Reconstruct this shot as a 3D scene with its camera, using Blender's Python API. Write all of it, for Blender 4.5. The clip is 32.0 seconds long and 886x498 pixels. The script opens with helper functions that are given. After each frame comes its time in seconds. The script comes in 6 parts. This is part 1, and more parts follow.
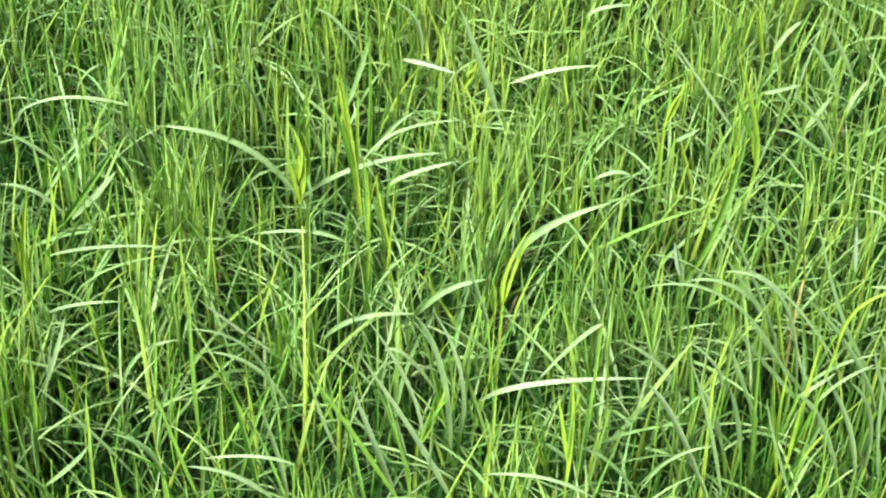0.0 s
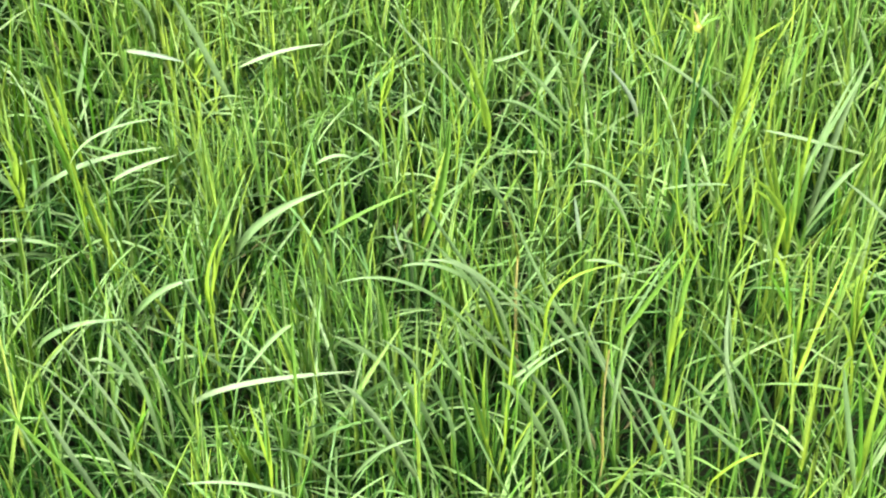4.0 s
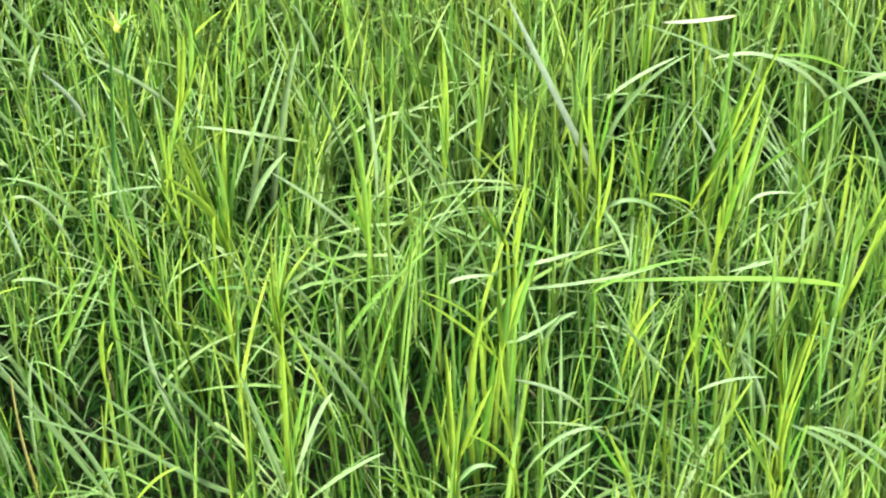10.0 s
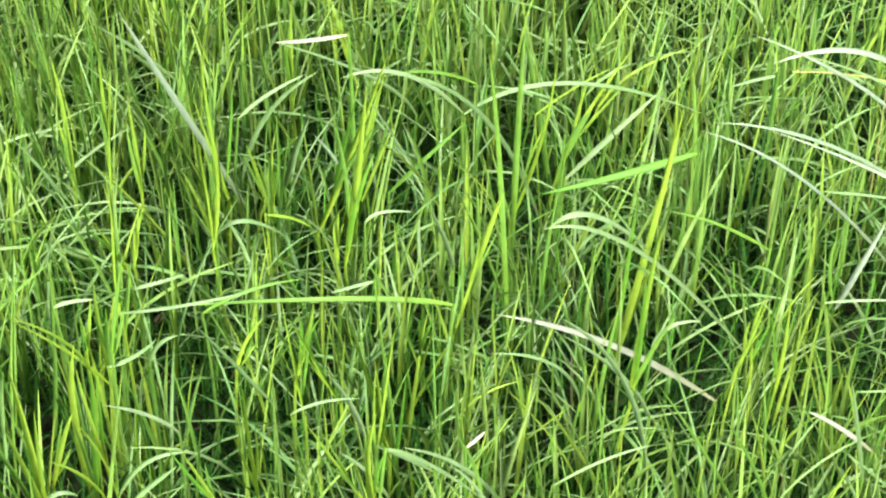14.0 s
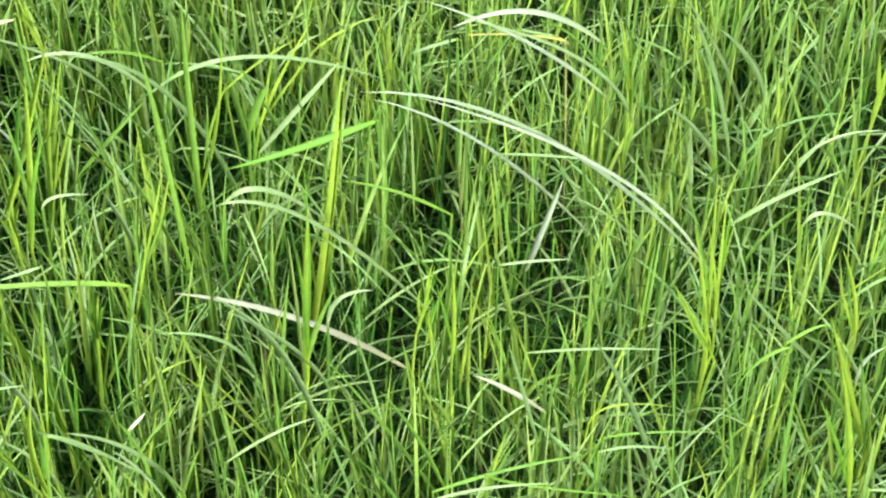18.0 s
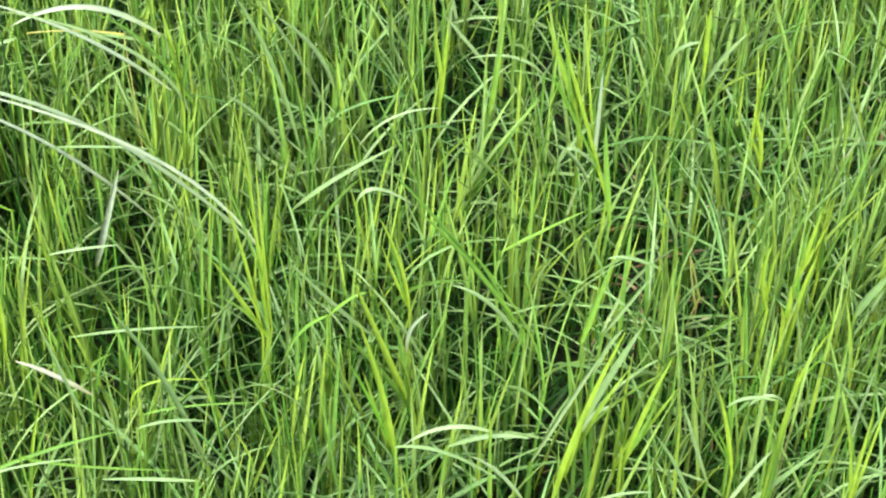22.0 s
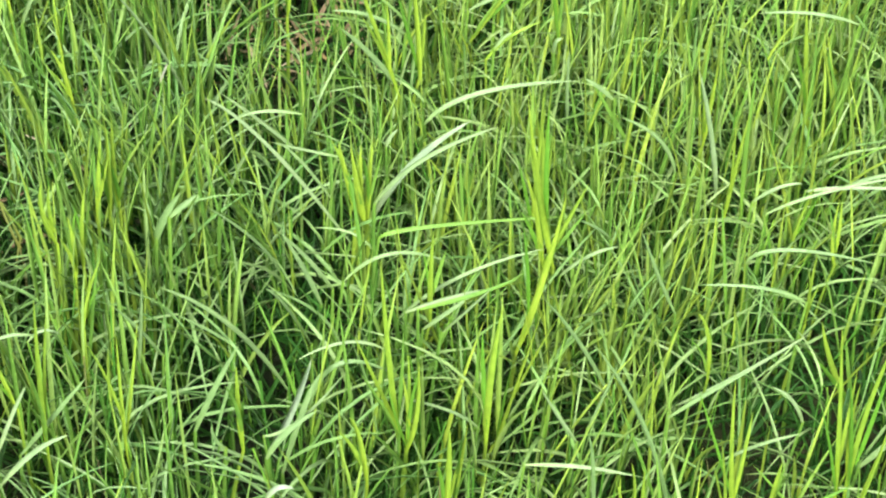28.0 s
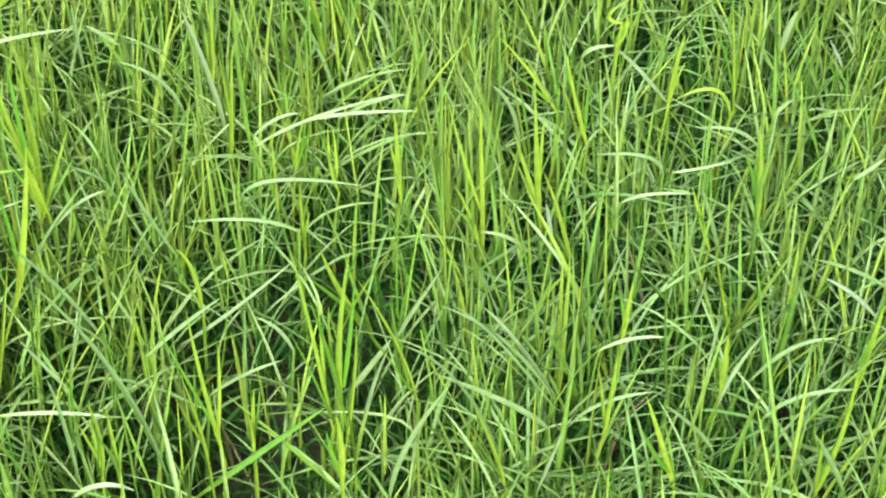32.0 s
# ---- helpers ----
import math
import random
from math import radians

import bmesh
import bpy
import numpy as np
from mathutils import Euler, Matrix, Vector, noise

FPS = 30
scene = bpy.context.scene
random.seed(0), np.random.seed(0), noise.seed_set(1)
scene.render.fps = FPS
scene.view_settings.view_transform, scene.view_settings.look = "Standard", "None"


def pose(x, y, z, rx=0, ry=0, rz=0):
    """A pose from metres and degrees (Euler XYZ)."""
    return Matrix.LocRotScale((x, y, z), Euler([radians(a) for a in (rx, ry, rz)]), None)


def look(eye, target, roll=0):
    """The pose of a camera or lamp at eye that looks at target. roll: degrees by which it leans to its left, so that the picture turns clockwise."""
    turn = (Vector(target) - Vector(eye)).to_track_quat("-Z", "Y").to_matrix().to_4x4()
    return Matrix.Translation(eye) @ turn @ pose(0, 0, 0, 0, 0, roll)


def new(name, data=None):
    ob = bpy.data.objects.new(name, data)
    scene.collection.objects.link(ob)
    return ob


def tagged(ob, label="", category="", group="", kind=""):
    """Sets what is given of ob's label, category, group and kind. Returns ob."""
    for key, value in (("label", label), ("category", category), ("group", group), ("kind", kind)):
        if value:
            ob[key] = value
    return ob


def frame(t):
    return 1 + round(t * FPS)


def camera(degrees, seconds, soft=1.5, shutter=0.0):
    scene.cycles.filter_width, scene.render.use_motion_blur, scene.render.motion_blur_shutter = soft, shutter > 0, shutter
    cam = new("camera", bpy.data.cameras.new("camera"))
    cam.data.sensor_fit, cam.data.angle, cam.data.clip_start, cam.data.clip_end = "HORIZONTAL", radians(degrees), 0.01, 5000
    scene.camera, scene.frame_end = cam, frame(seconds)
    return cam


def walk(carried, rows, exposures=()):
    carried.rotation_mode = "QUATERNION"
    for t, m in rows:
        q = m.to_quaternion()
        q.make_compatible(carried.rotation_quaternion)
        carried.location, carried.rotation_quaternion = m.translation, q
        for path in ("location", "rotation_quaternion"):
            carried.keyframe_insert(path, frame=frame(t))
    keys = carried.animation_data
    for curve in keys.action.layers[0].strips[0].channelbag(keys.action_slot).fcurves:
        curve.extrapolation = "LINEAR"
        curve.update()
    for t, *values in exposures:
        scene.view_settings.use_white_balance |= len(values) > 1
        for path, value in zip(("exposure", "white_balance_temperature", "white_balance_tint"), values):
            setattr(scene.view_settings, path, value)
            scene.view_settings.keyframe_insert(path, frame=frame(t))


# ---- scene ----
# A meadow of lush tall grass under a bright soft sky, passed by a slow hand-held camera.
cam = camera(22.0, 32.0, soft=2.15)
PATH = (
    (0.0, -0.0012, 0.0011, 1.5975, 0.001, -43.143, 3.338),
    (0.5, 0.0789, 0.0279, 1.6265, 1.746, -44.050, 2.037),
    (1.0, 0.1441, 0.0493, 1.6479, 2.756, -44.719, 0.994),
    (1.5, 0.1810, 0.0629, 1.6605, 2.669, -45.168, 0.207),
    (2.0, 0.1867, 0.0682, 1.6663, 1.877, -45.421, -0.445),
    (2.5, 0.2055, 0.0698, 1.6647, 1.518, -45.590, -0.538),
    (4.5, 0.2693, 0.0842, 1.6252, -0.737, -45.491, -0.389),
    (5.0, 0.2971, 0.0784, 1.6172, -1.259, -45.307, -0.362),
    (5.5, 0.3373, 0.0781, 1.6125, -2.210, -45.243, -0.139),
    (6.0, 0.3556, 0.0843, 1.6133, -2.902, -45.381, 0.133),
    (6.5, 0.3744, 0.0924, 1.6163, -3.345, -45.506, 0.414),
    (7.0, 0.3896, 0.0971, 1.6178, -4.076, -45.622, 0.265),
    (7.5, 0.4052, 0.1036, 1.6182, -4.747, -45.913, 0.338),
    (8.0, 0.4303, 0.1031, 1.6205, -5.222, -45.996, 0.418),
    (8.5, 0.4683, 0.1070, 1.6232, -5.859, -46.138, 0.114),
    (9.0, 0.4973, 0.1210, 1.6259, -6.541, -46.484, -0.264),
    (9.5, 0.5392, 0.1304, 1.6286, -7.360, -46.778, -0.398),
    (10.0, 0.5613, 0.1355, 1.6326, -8.030, -47.014, -0.270),
    (10.5, 0.5760, 0.1387, 1.6377, -8.654, -47.187, 0.120),
    (11.0, 0.6029, 0.1330, 1.6400, -8.905, -47.141, 0.284),
    (11.5, 0.6554, 0.1213, 1.6372, -9.073, -46.922, 0.319),
    (12.0, 0.7006, 0.1168, 1.6327, -9.336, -47.042, 0.182),
    (12.5, 0.7269, 0.1164, 1.6341, -9.489, -47.038, 0.295),
    (13.0, 0.7487, 0.1161, 1.6377, -9.886, -47.098, 0.572),
    (13.5, 0.7822, 0.1179, 1.6417, -10.168, -47.195, 0.671),
    (14.0, 0.8381, 0.1127, 1.6458, -10.136, -47.201, 0.418),
    (14.5, 0.8952, 0.0975, 1.6479, -10.606, -47.171, -0.049),
    (16.5, 0.9877, 0.0880, 1.6605, -11.380, -47.758, -0.633),
    (17.0, 1.0025, 0.0905, 1.6600, -11.829, -48.059, -0.596),
    (17.5, 1.0222, 0.0895, 1.6576, -12.378, -48.188, -0.429),
    (18.0, 1.0396, 0.0813, 1.6511, -13.108, -48.189, -0.268),
    (18.5, 1.0671, 0.0621, 1.6403, -13.679, -47.991, -0.123),
    (19.0, 1.0886, 0.0419, 1.6275, -14.462, -47.538, -0.093),
    (19.5, 1.1141, 0.0144, 1.6150, -15.191, -47.050, 0.096),
    (20.0, 1.1482, -0.0139, 1.6065, -15.747, -46.368, 0.451),
    (20.5, 1.1659, -0.0294, 1.5970, -16.414, -45.951, 0.905),
    (21.0, 1.1841, -0.0362, 1.5941, -17.136, -45.815, 1.086),
    (21.5, 1.2192, -0.0426, 1.5972, -18.035, -45.871, 1.015),
    (22.0, 1.2523, -0.0545, 1.6028, -18.894, -45.985, 1.037),
    (22.5, 1.2845, -0.0664, 1.6088, -19.625, -46.175, 1.102),
    (23.0, 1.3286, -0.0778, 1.6165, -20.549, -46.458, 1.013),
    (23.5, 1.3539, -0.0846, 1.6249, -21.036, -46.842, 1.003),
    (24.0, 1.3888, -0.0922, 1.6337, -21.469, -46.953, 0.810),
    (24.5, 1.4412, -0.1034, 1.6390, -22.096, -47.155, 0.407),
    (25.0, 1.4744, -0.1181, 1.6396, -22.321, -47.445, -0.109),
    (25.5, 1.5112, -0.1389, 1.6392, -23.039, -47.511, -0.478),
    (27.5, 1.5918, -0.2003, 1.6291, -26.999, -47.729, 0.907),
    (28.0, 1.6118, -0.2112, 1.6254, -27.842, -47.830, 1.033),
    (28.5, 1.6472, -0.2277, 1.6263, -28.151, -47.859, 0.757),
    (29.0, 1.6808, -0.2433, 1.6288, -28.963, -48.090, 0.727),
    (29.5, 1.7071, -0.2595, 1.6276, -29.818, -48.397, 0.691),
    (30.0, 1.7483, -0.2875, 1.6204, -30.476, -48.688, 0.786),
    (30.5, 1.7949, -0.3101, 1.6188, -30.759, -48.738, 0.847),
    (31.0, 1.8207, -0.3319, 1.6160, -31.783, -48.668, 0.580),
    (31.5, 1.8433, -0.3540, 1.6100, -32.284, -48.492, 0.595),
    (32.0, 1.8634, -0.3761, 1.6006, -33.418, -48.428, 0.468),
)
walk(cam, [(t, pose(x, y, z, 90 + pitch, 0, yaw) @ pose(0, 0, 0, 0, 0, roll)) for t, x, y, z, yaw, pitch, roll in PATH],
     exposures=((0.0, 3.64), (8.0, 3.58), (13.0, 3.55), (18.0, 3.42), (22.0, 3.33), (25.0, 3.38), (32.0, 3.36)))

# ---- light ----
SUN_UP, SUN_ROUND = 47.0, 228.0      # elevation, and degrees to the right of straight ahead
world = bpy.data.worlds.new("sky")
scene.world = world
world.use_nodes = True
wn = world.node_tree.nodes
sky = wn.new("ShaderNodeTexSky")
sky.sky_type, sky.sun_disc = "NISHITA", False
sky.sun_elevation, sky.sun_rotation = radians(SUN_UP), radians(SUN_ROUND)
sky.air_density, sky.dust_density, sky.ozone_density = 1.0, 4.0, 1.0
wn["Background"].inputs["Strength"].default_value = 0.056
grey = wn.new("ShaderNodeRGBToBW")      # thin high cloud takes most of the blue out
veil = wn.new("ShaderNodeMix")
veil.data_type = "RGBA"
veil.inputs[0].default_value = 0.55
wl = world.node_tree.links.new
wl(sky.outputs[0], grey.inputs[0])
wl(sky.outputs[0], veil.inputs[6])
wl(grey.outputs[0], veil.inputs[7])
wl(veil.outputs[2], wn["Background"].inputs["Color"])
sun = new("sun", bpy.data.lights.new("sun", "SUN"))
sun.data.energy, sun.data.angle, sun.data.color = 3.35, radians(32), (1.0, 0.98, 0.93)
az, el = radians(90 - SUN_ROUND), radians(SUN_UP)
toward = Vector((math.cos(az) * math.cos(el), math.sin(az) * math.cos(el), math.sin(el)))
sun.matrix_world = look(toward * 50, (0, 0, 0))


# ---- materials ----
def nodes_of(name):
    m = bpy.data.materials.new(name)
    m.use_nodes = True
    t = m.node_tree
    t.nodes.clear()
    return m, t


def put(t, kind, **values):
    n = t.nodes.new(kind)
    for k, v in values.items():
        if k in n.inputs:
            n.inputs[k].default_value = v
    return n


def ramp(t, fac, stops):
    r = t.nodes.new("ShaderNodeValToRGB")
    e = r.color_ramp.elements
    for i, (p, c) in enumerate(stops):
        el = e[i] if i < 2 else e.new(p)
        el.position, el.color = p, (*c, 1)
    t.links.new(fac, r.inputs[0])
    return r.outputs[0]


def mixed(t, a, b, fac, how="MIX"):
    n = t.nodes.new("ShaderNodeMix")
    n.data_type, n.blend_type = "RGBA", how
    for socket, v in ((n.inputs[0], fac), (n.inputs[6], a), (n.inputs[7], b)):
        if isinstance(v, (int, float)):
            socket.default_value = v
        elif isinstance(v, tuple):
            socket.default_value = (*v, 1)
        else:
            t.links.new(v, socket)
    return n.outputs[2]


def leaf_material(name, stops, through_tint=(0.82, 1.42, 0.26), gloss=0.42, glow=0.34, per_piece=True, spec=0.12, foot=(1.1, 1.07, 0.75)):
    """A grass leaf: hue by the piece, veins along it, paler midrib, blotches; part of the light shines through."""
    m, t = nodes_of(name)
    L = t.links.new
    uv = put(t, "ShaderNodeUVMap")
    split = t.nodes.new("ShaderNodeSeparateXYZ")
    L(uv.outputs[0], split.inputs[0])
    if per_piece:
        geo = t.nodes.new("ShaderNodeNewGeometry")
        rnd = geo.outputs["Random Per Island"]
    else:
        rnd = t.nodes.new("ShaderNodeObjectInfo").outputs["Random"]
    col = ramp(t, rnd, stops)
    where = t.nodes.new("ShaderNodeTexCoord")
    big = put(t, "ShaderNodeTexNoise", Scale=2.6, Detail=2.0)
    L(where.outputs["Object"], big.inputs["Vector"])
    col = mixed(t, col, ramp(t, big.outputs[0], [(0.3, (0.88, 0.95, 0.98)), (0.7, (1.12, 1.06, 0.84))]), 0.8, "MULTIPLY")
    # blotches and wear
    small = put(t, "ShaderNodeTexNoise", Scale=90.0, Detail=3.0)
    L(where.outputs["Object"], small.inputs["Vector"])
    col = mixed(t, col, ramp(t, small.outputs[0], [(0.35, (0.8, 0.84, 0.8)), (0.65, (1.1, 1.08, 1.08))]), 0.7, "MULTIPLY")
    # the foot of a leaf is yellower, where it leaves its sheath
    col = mixed(t, col, ramp(t, split.outputs[1], [(0.0, foot), (0.35, (1, 1, 1)), (0.92, (1, 1, 1)), (1.0, (1.2, 1.1, 0.9))]), 1.0, "MULTIPLY")
    # veins and midrib
    vein = t.nodes.new("ShaderNodeMath")
    vein.operation = "MULTIPLY"
    vein.inputs[1].default_value = 60.0
    L(split.outputs[0], vein.inputs[0])
    wave = t.nodes.new("ShaderNodeMath")
    wave.operation = "SINE"
    L(vein.outputs[0], wave.inputs[0])
    rib = ramp(t, split.outputs[0], [(0.40, (1, 1, 1)), (0.5, (1.16, 1.13, 1.15)), (0.60, (1, 1, 1))])
    col = mixed(t, col, rib, 0.8, "MULTIPLY")
    bump = put(t, "ShaderNodeBump", Strength=0.25, Distance=0.0006)
    L(wave.outputs[0], bump.inputs["Height"])
    skin = put(t, "ShaderNodeBsdfPrincipled", Roughness=gloss)
    skin.inputs["Specular IOR Level"].default_value = spec
    L(col, skin.inputs["Base Color"])
    L(bump.outputs[0], skin.inputs["Normal"])
    lit = t.nodes.new("ShaderNodeBsdfTranslucent")
    L(mixed(t, col, through_tint, 1.0, "MULTIPLY"), lit.inputs["Color"])
    mix = t.nodes.new("ShaderNodeMixShader")
    mix.inputs[0].default_value = glow
    L(skin.outputs[0], mix.inputs[1])
    L(lit.outputs[0], mix.inputs[2])
    out = t.nodes.new("ShaderNodeOutputMaterial")
    L(mix.outputs[0], out.inputs["Surface"])
    return m


FRESH = [(0.0, (0.044, 0.100, 0.017)), (0.25, (0.062, 0.120, 0.022)), (0.5, (0.082, 0.136, 0.029)), (0.62, (0.090, 0.138, 0.044)), (0.78, (0.090, 0.140, 0.022)), (1.0, (0.100, 0.147, 0.020))]
mat_field = leaf_material("grass_leaf", FRESH)
# pale green of the arching leaves, with reflected sky partly in the colour
mat_arched = leaf_material("grass_leaf_arched", [(0.0, (0.044, 0.096, 0.026)), (0.35, (0.062, 0.114, 0.034)), (0.7, (0.078, 0.128, 0.045)), (1.0, (0.092, 0.138, 0.058))], glow=0.28, gloss=0.46, spec=0.14, foot=(1.05, 1.05, 0.85))
mat_culm = leaf_material("grass_culm", [(0.0, (0.022, 0.072, 0.010)), (0.5, (0.034, 0.092, 0.012)), (0.96, (0.060, 0.122, 0.015)), (1.0, (0.064, 0.070, 0.028))], glow=0.2, spec=0.08)
# undergrowth greens go near black to stand for shade in the gaps
mat_under = leaf_material("undergrowth_shade_dark", [(0.0, (0.005, 0.018, 0.003)), (0.5, (0.008, 0.029, 0.005)), (0.97, (0.013, 0.042, 0.007)), (1.0, (0.075, 0.062, 0.033))], glow=0.1, spec=0.05)
KINDS = {
    "green": leaf_material("leaf_green", [(0.0, (0.044, 0.098, 0.017)), (1.0, (0.069, 0.132, 0.022))], per_piece=False),
    # pale: the sky's sheen on a blade is put into this bluer base
    "pale": leaf_material("leaf_sky_sheen", [(0.0, (0.054, 0.094, 0.036)), (0.6, (0.068, 0.107, 0.047)), (1.0, (0.084, 0.121, 0.064))], per_piece=False, gloss=0.42, glow=0.22, spec=0.2, foot=(1.0, 1.0, 0.8)),
    "yellow": leaf_material("leaf_yellow_green", [(0.0, (0.076, 0.128, 0.015)), (1.0, (0.098, 0.148, 0.017))], per_piece=False, glow=0.30),
    "dark": leaf_material("stem_dark", [(0.0, (0.007, 0.026, 0.005)), (1.0, (0.009, 0.028, 0.006))], per_piece=False, glow=0.05, spec=0.08),
    "straw": leaf_material("leaf_dry_straw", [(0.0, (0.115, 0.125, 0.100)), (1.0, (0.155, 0.160, 0.138))], through_tint=(1.1, 1.0, 0.8), per_piece=False, gloss=0.6, glow=0.2),
    "whitish": leaf_material("leaf_whitish", [(0.0, (0.074, 0.106, 0.068)), (1.0, (0.104, 0.132, 0.100))], per_piece=False, glow=0.15, spec=0.3),
    "brown": leaf_material("stem_brownish", [(0.0, (0.104, 0.136, 0.031)), (1.0, (0.127, 0.113, 0.043))], per_piece=False, glow=0.2),
    "folded": leaf_material("leaf_folded", [(0.0, (0.034, 0.092, 0.010)), (1.0, (0.044, 0.104, 0.011))], per_piece=False, glow=0.25),
}

# soil with dead litter, its colour darkened to deepen shade between the stems
mat_soil, t = nodes_of("soil_with_litter")
where = t.nodes.new("ShaderNodeTexCoord")
n1 = put(t, "ShaderNodeTexNoise", Scale=1.4, Detail=5.0)
n2 = put(t, "ShaderNodeTexNoise", Scale=70.0, Detail=6.0)
for n in (n1, n2):
    t.links.new(where.outputs["Object"], n.inputs["Vector"])
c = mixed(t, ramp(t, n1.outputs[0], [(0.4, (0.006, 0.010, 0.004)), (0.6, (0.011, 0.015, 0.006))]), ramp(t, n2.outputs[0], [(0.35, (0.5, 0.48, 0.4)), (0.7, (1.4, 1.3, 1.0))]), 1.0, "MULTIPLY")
b = put(t, "ShaderNodeBump", Strength=0.8, Distance=0.01)
t.links.new(n2.outputs[0], b.inputs["Height"])
p = put(t, "ShaderNodeBsdfPrincipled", Roughness=0.95)
p.inputs["Specular IOR Level"].default_value = 0.1
t.links.new(c, p.inputs["Base Color"])
t.links.new(b.outputs[0], p.inputs["Normal"])
o = t.nodes.new("ShaderNodeOutputMaterial")
t.links.new(p.outputs[0], o.inputs["Surface"])


# ---- ground: one sheet to the horizon, gently uneven ----
def rings():
    bm = bmesh.new()
    last = None
    mid = bm.verts.new((1.3, 1.3, 0))
    n = 48
    for r in (0.4, 0.8, 1.2, 1.7, 2.3, 3.2, 4.5, 7, 12, 25, 60, 200, 900, 4000):
        ring = []
        for i in range(n):
            a = 2 * math.pi * i / n
            x, y = 1.3 + r * math.cos(a), 1.3 + r * math.sin(a)
            ring.append(bm.verts.new((x, y, 0.012 * noise.noise((x * 2, y * 2, 0)) - 0.006)))
        for i in range(n):
            j = (i + 1) % n
            bm.faces.new((mid, ring[i], ring[j]) if last is None else (last[i], ring[i], ring[j], last[j]))
        last = ring
    for f in bm.faces:
        f.smooth = True
    me = bpy.data.meshes.new("ground")
    bm.to_mesh(me)
    bm.free()
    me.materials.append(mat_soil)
    return tagged(new("ground", me), "soil with litter beneath the meadow grass, darkened for shaded gaps", "ground", kind="structure")


rings()


# ---- leaves as folded ribbons ----
def ribbon_arrays(p0, p1, p2, width, face, points, fold, stem=False, blunt=2.6):
    """Vertices of n bent, folded, tapering ribbons: n x points x 3 x 3."""
    v = np.linspace(0, 1, points)[None, :, None]
    mid = (1 - v) ** 2 * p0[:, None] + 2 * v * (1 - v) * p1[:, None] + v * v * p2[:, None]
    tan = 2 * (1 - v) * (p1 - p0)[:, None] + 2 * v * (p2 - p1)[:, None]
    tan /= np.linalg.norm(tan, axis=2, keepdims=True) + 1e-9
    side = np.cross(tan, np.broadcast_to(face[:, None], tan.shape))
    side /= np.linalg.norm(side, axis=2, keepdims=True) + 1e-9
    up = np.cross(side, tan)
    if stem:
        shape = 1 - 0.45 * v
    else:
        shape = np.minimum(1, 0.45 + 2.6 * v) * np.maximum(1 - v ** blunt, 0) ** 0.8 + 0.03
    half = 0.5 * width[:, None, None] * shape
    dip = fold[:, None, None] * half
    return np.stack([mid - side * half + up * dip, mid - up * dip * 0.4, mid + side * half + up * dip], 2)


def ribbon_mesh(name, verts, material):
    n, s = verts.shape[:2]
    me = bpy.data.meshes.new(name)
    cell = np.array([[[i * 3 + j, i * 3 + j + 1, i * 3 + j + 4, i * 3 + j + 3] for j in (0, 1)] for i in range(s - 1)]).reshape(-1)
    loops = (np.arange(n)[:, None] * (s * 3) + cell[None]).reshape(-1).astype(np.int32)
    me.vertices.add(n * s * 3)
    me.vertices.foreach_set("co", verts.reshape(-1).astype(np.float32))
    me.loops.add(len(loops))
    me.loops.foreach_set("vertex_index", loops)
    quads = len(loops) // 4
    me.polygons.add(quads)
    me.polygons.foreach_set("loop_start", np.arange(0, len(loops), 4, dtype=np.int32))
    me.polygons.foreach_set("use_smooth", np.ones(quads, bool))
    grid = np.stack(np.meshgrid(np.linspace(0, 1, s), (0.0, 0.5, 1.0), indexing="ij"), -1)[..., ::-1].reshape(-1, 2)
    me.uv_layers.new(name="UVMap").data.foreach_set("uv", np.tile(grid[cell], (n, 1)).reshape(-1).astype(np.float32))
    me.update(calc_edges=True)
    me.materials.append(material)
    return me


# ---- single plants that can be told apart ----
WORDS = {
    "green": "tall grass plant with a broad mid-green blade", "pale": "grass plant with an arching blade, sky sheen in its bluish colour",
    "yellow": "upright grass plant with a bright yellow-green blade", "dark": "dark green bare grass stalk standing upright",
    "straw": "dry straw-white grass blade lying over the green", "whitish": "long arched blade bleached pale towards its tip",
    "brown": "thin grass plant with a brownish-pink dry stem", "folded": "grass plant with a folded two-tone blade",
}
FACE = Vector((-0.22, -0.62, 0.75)).normalized()
lottery = random.Random(7)
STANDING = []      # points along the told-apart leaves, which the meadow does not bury


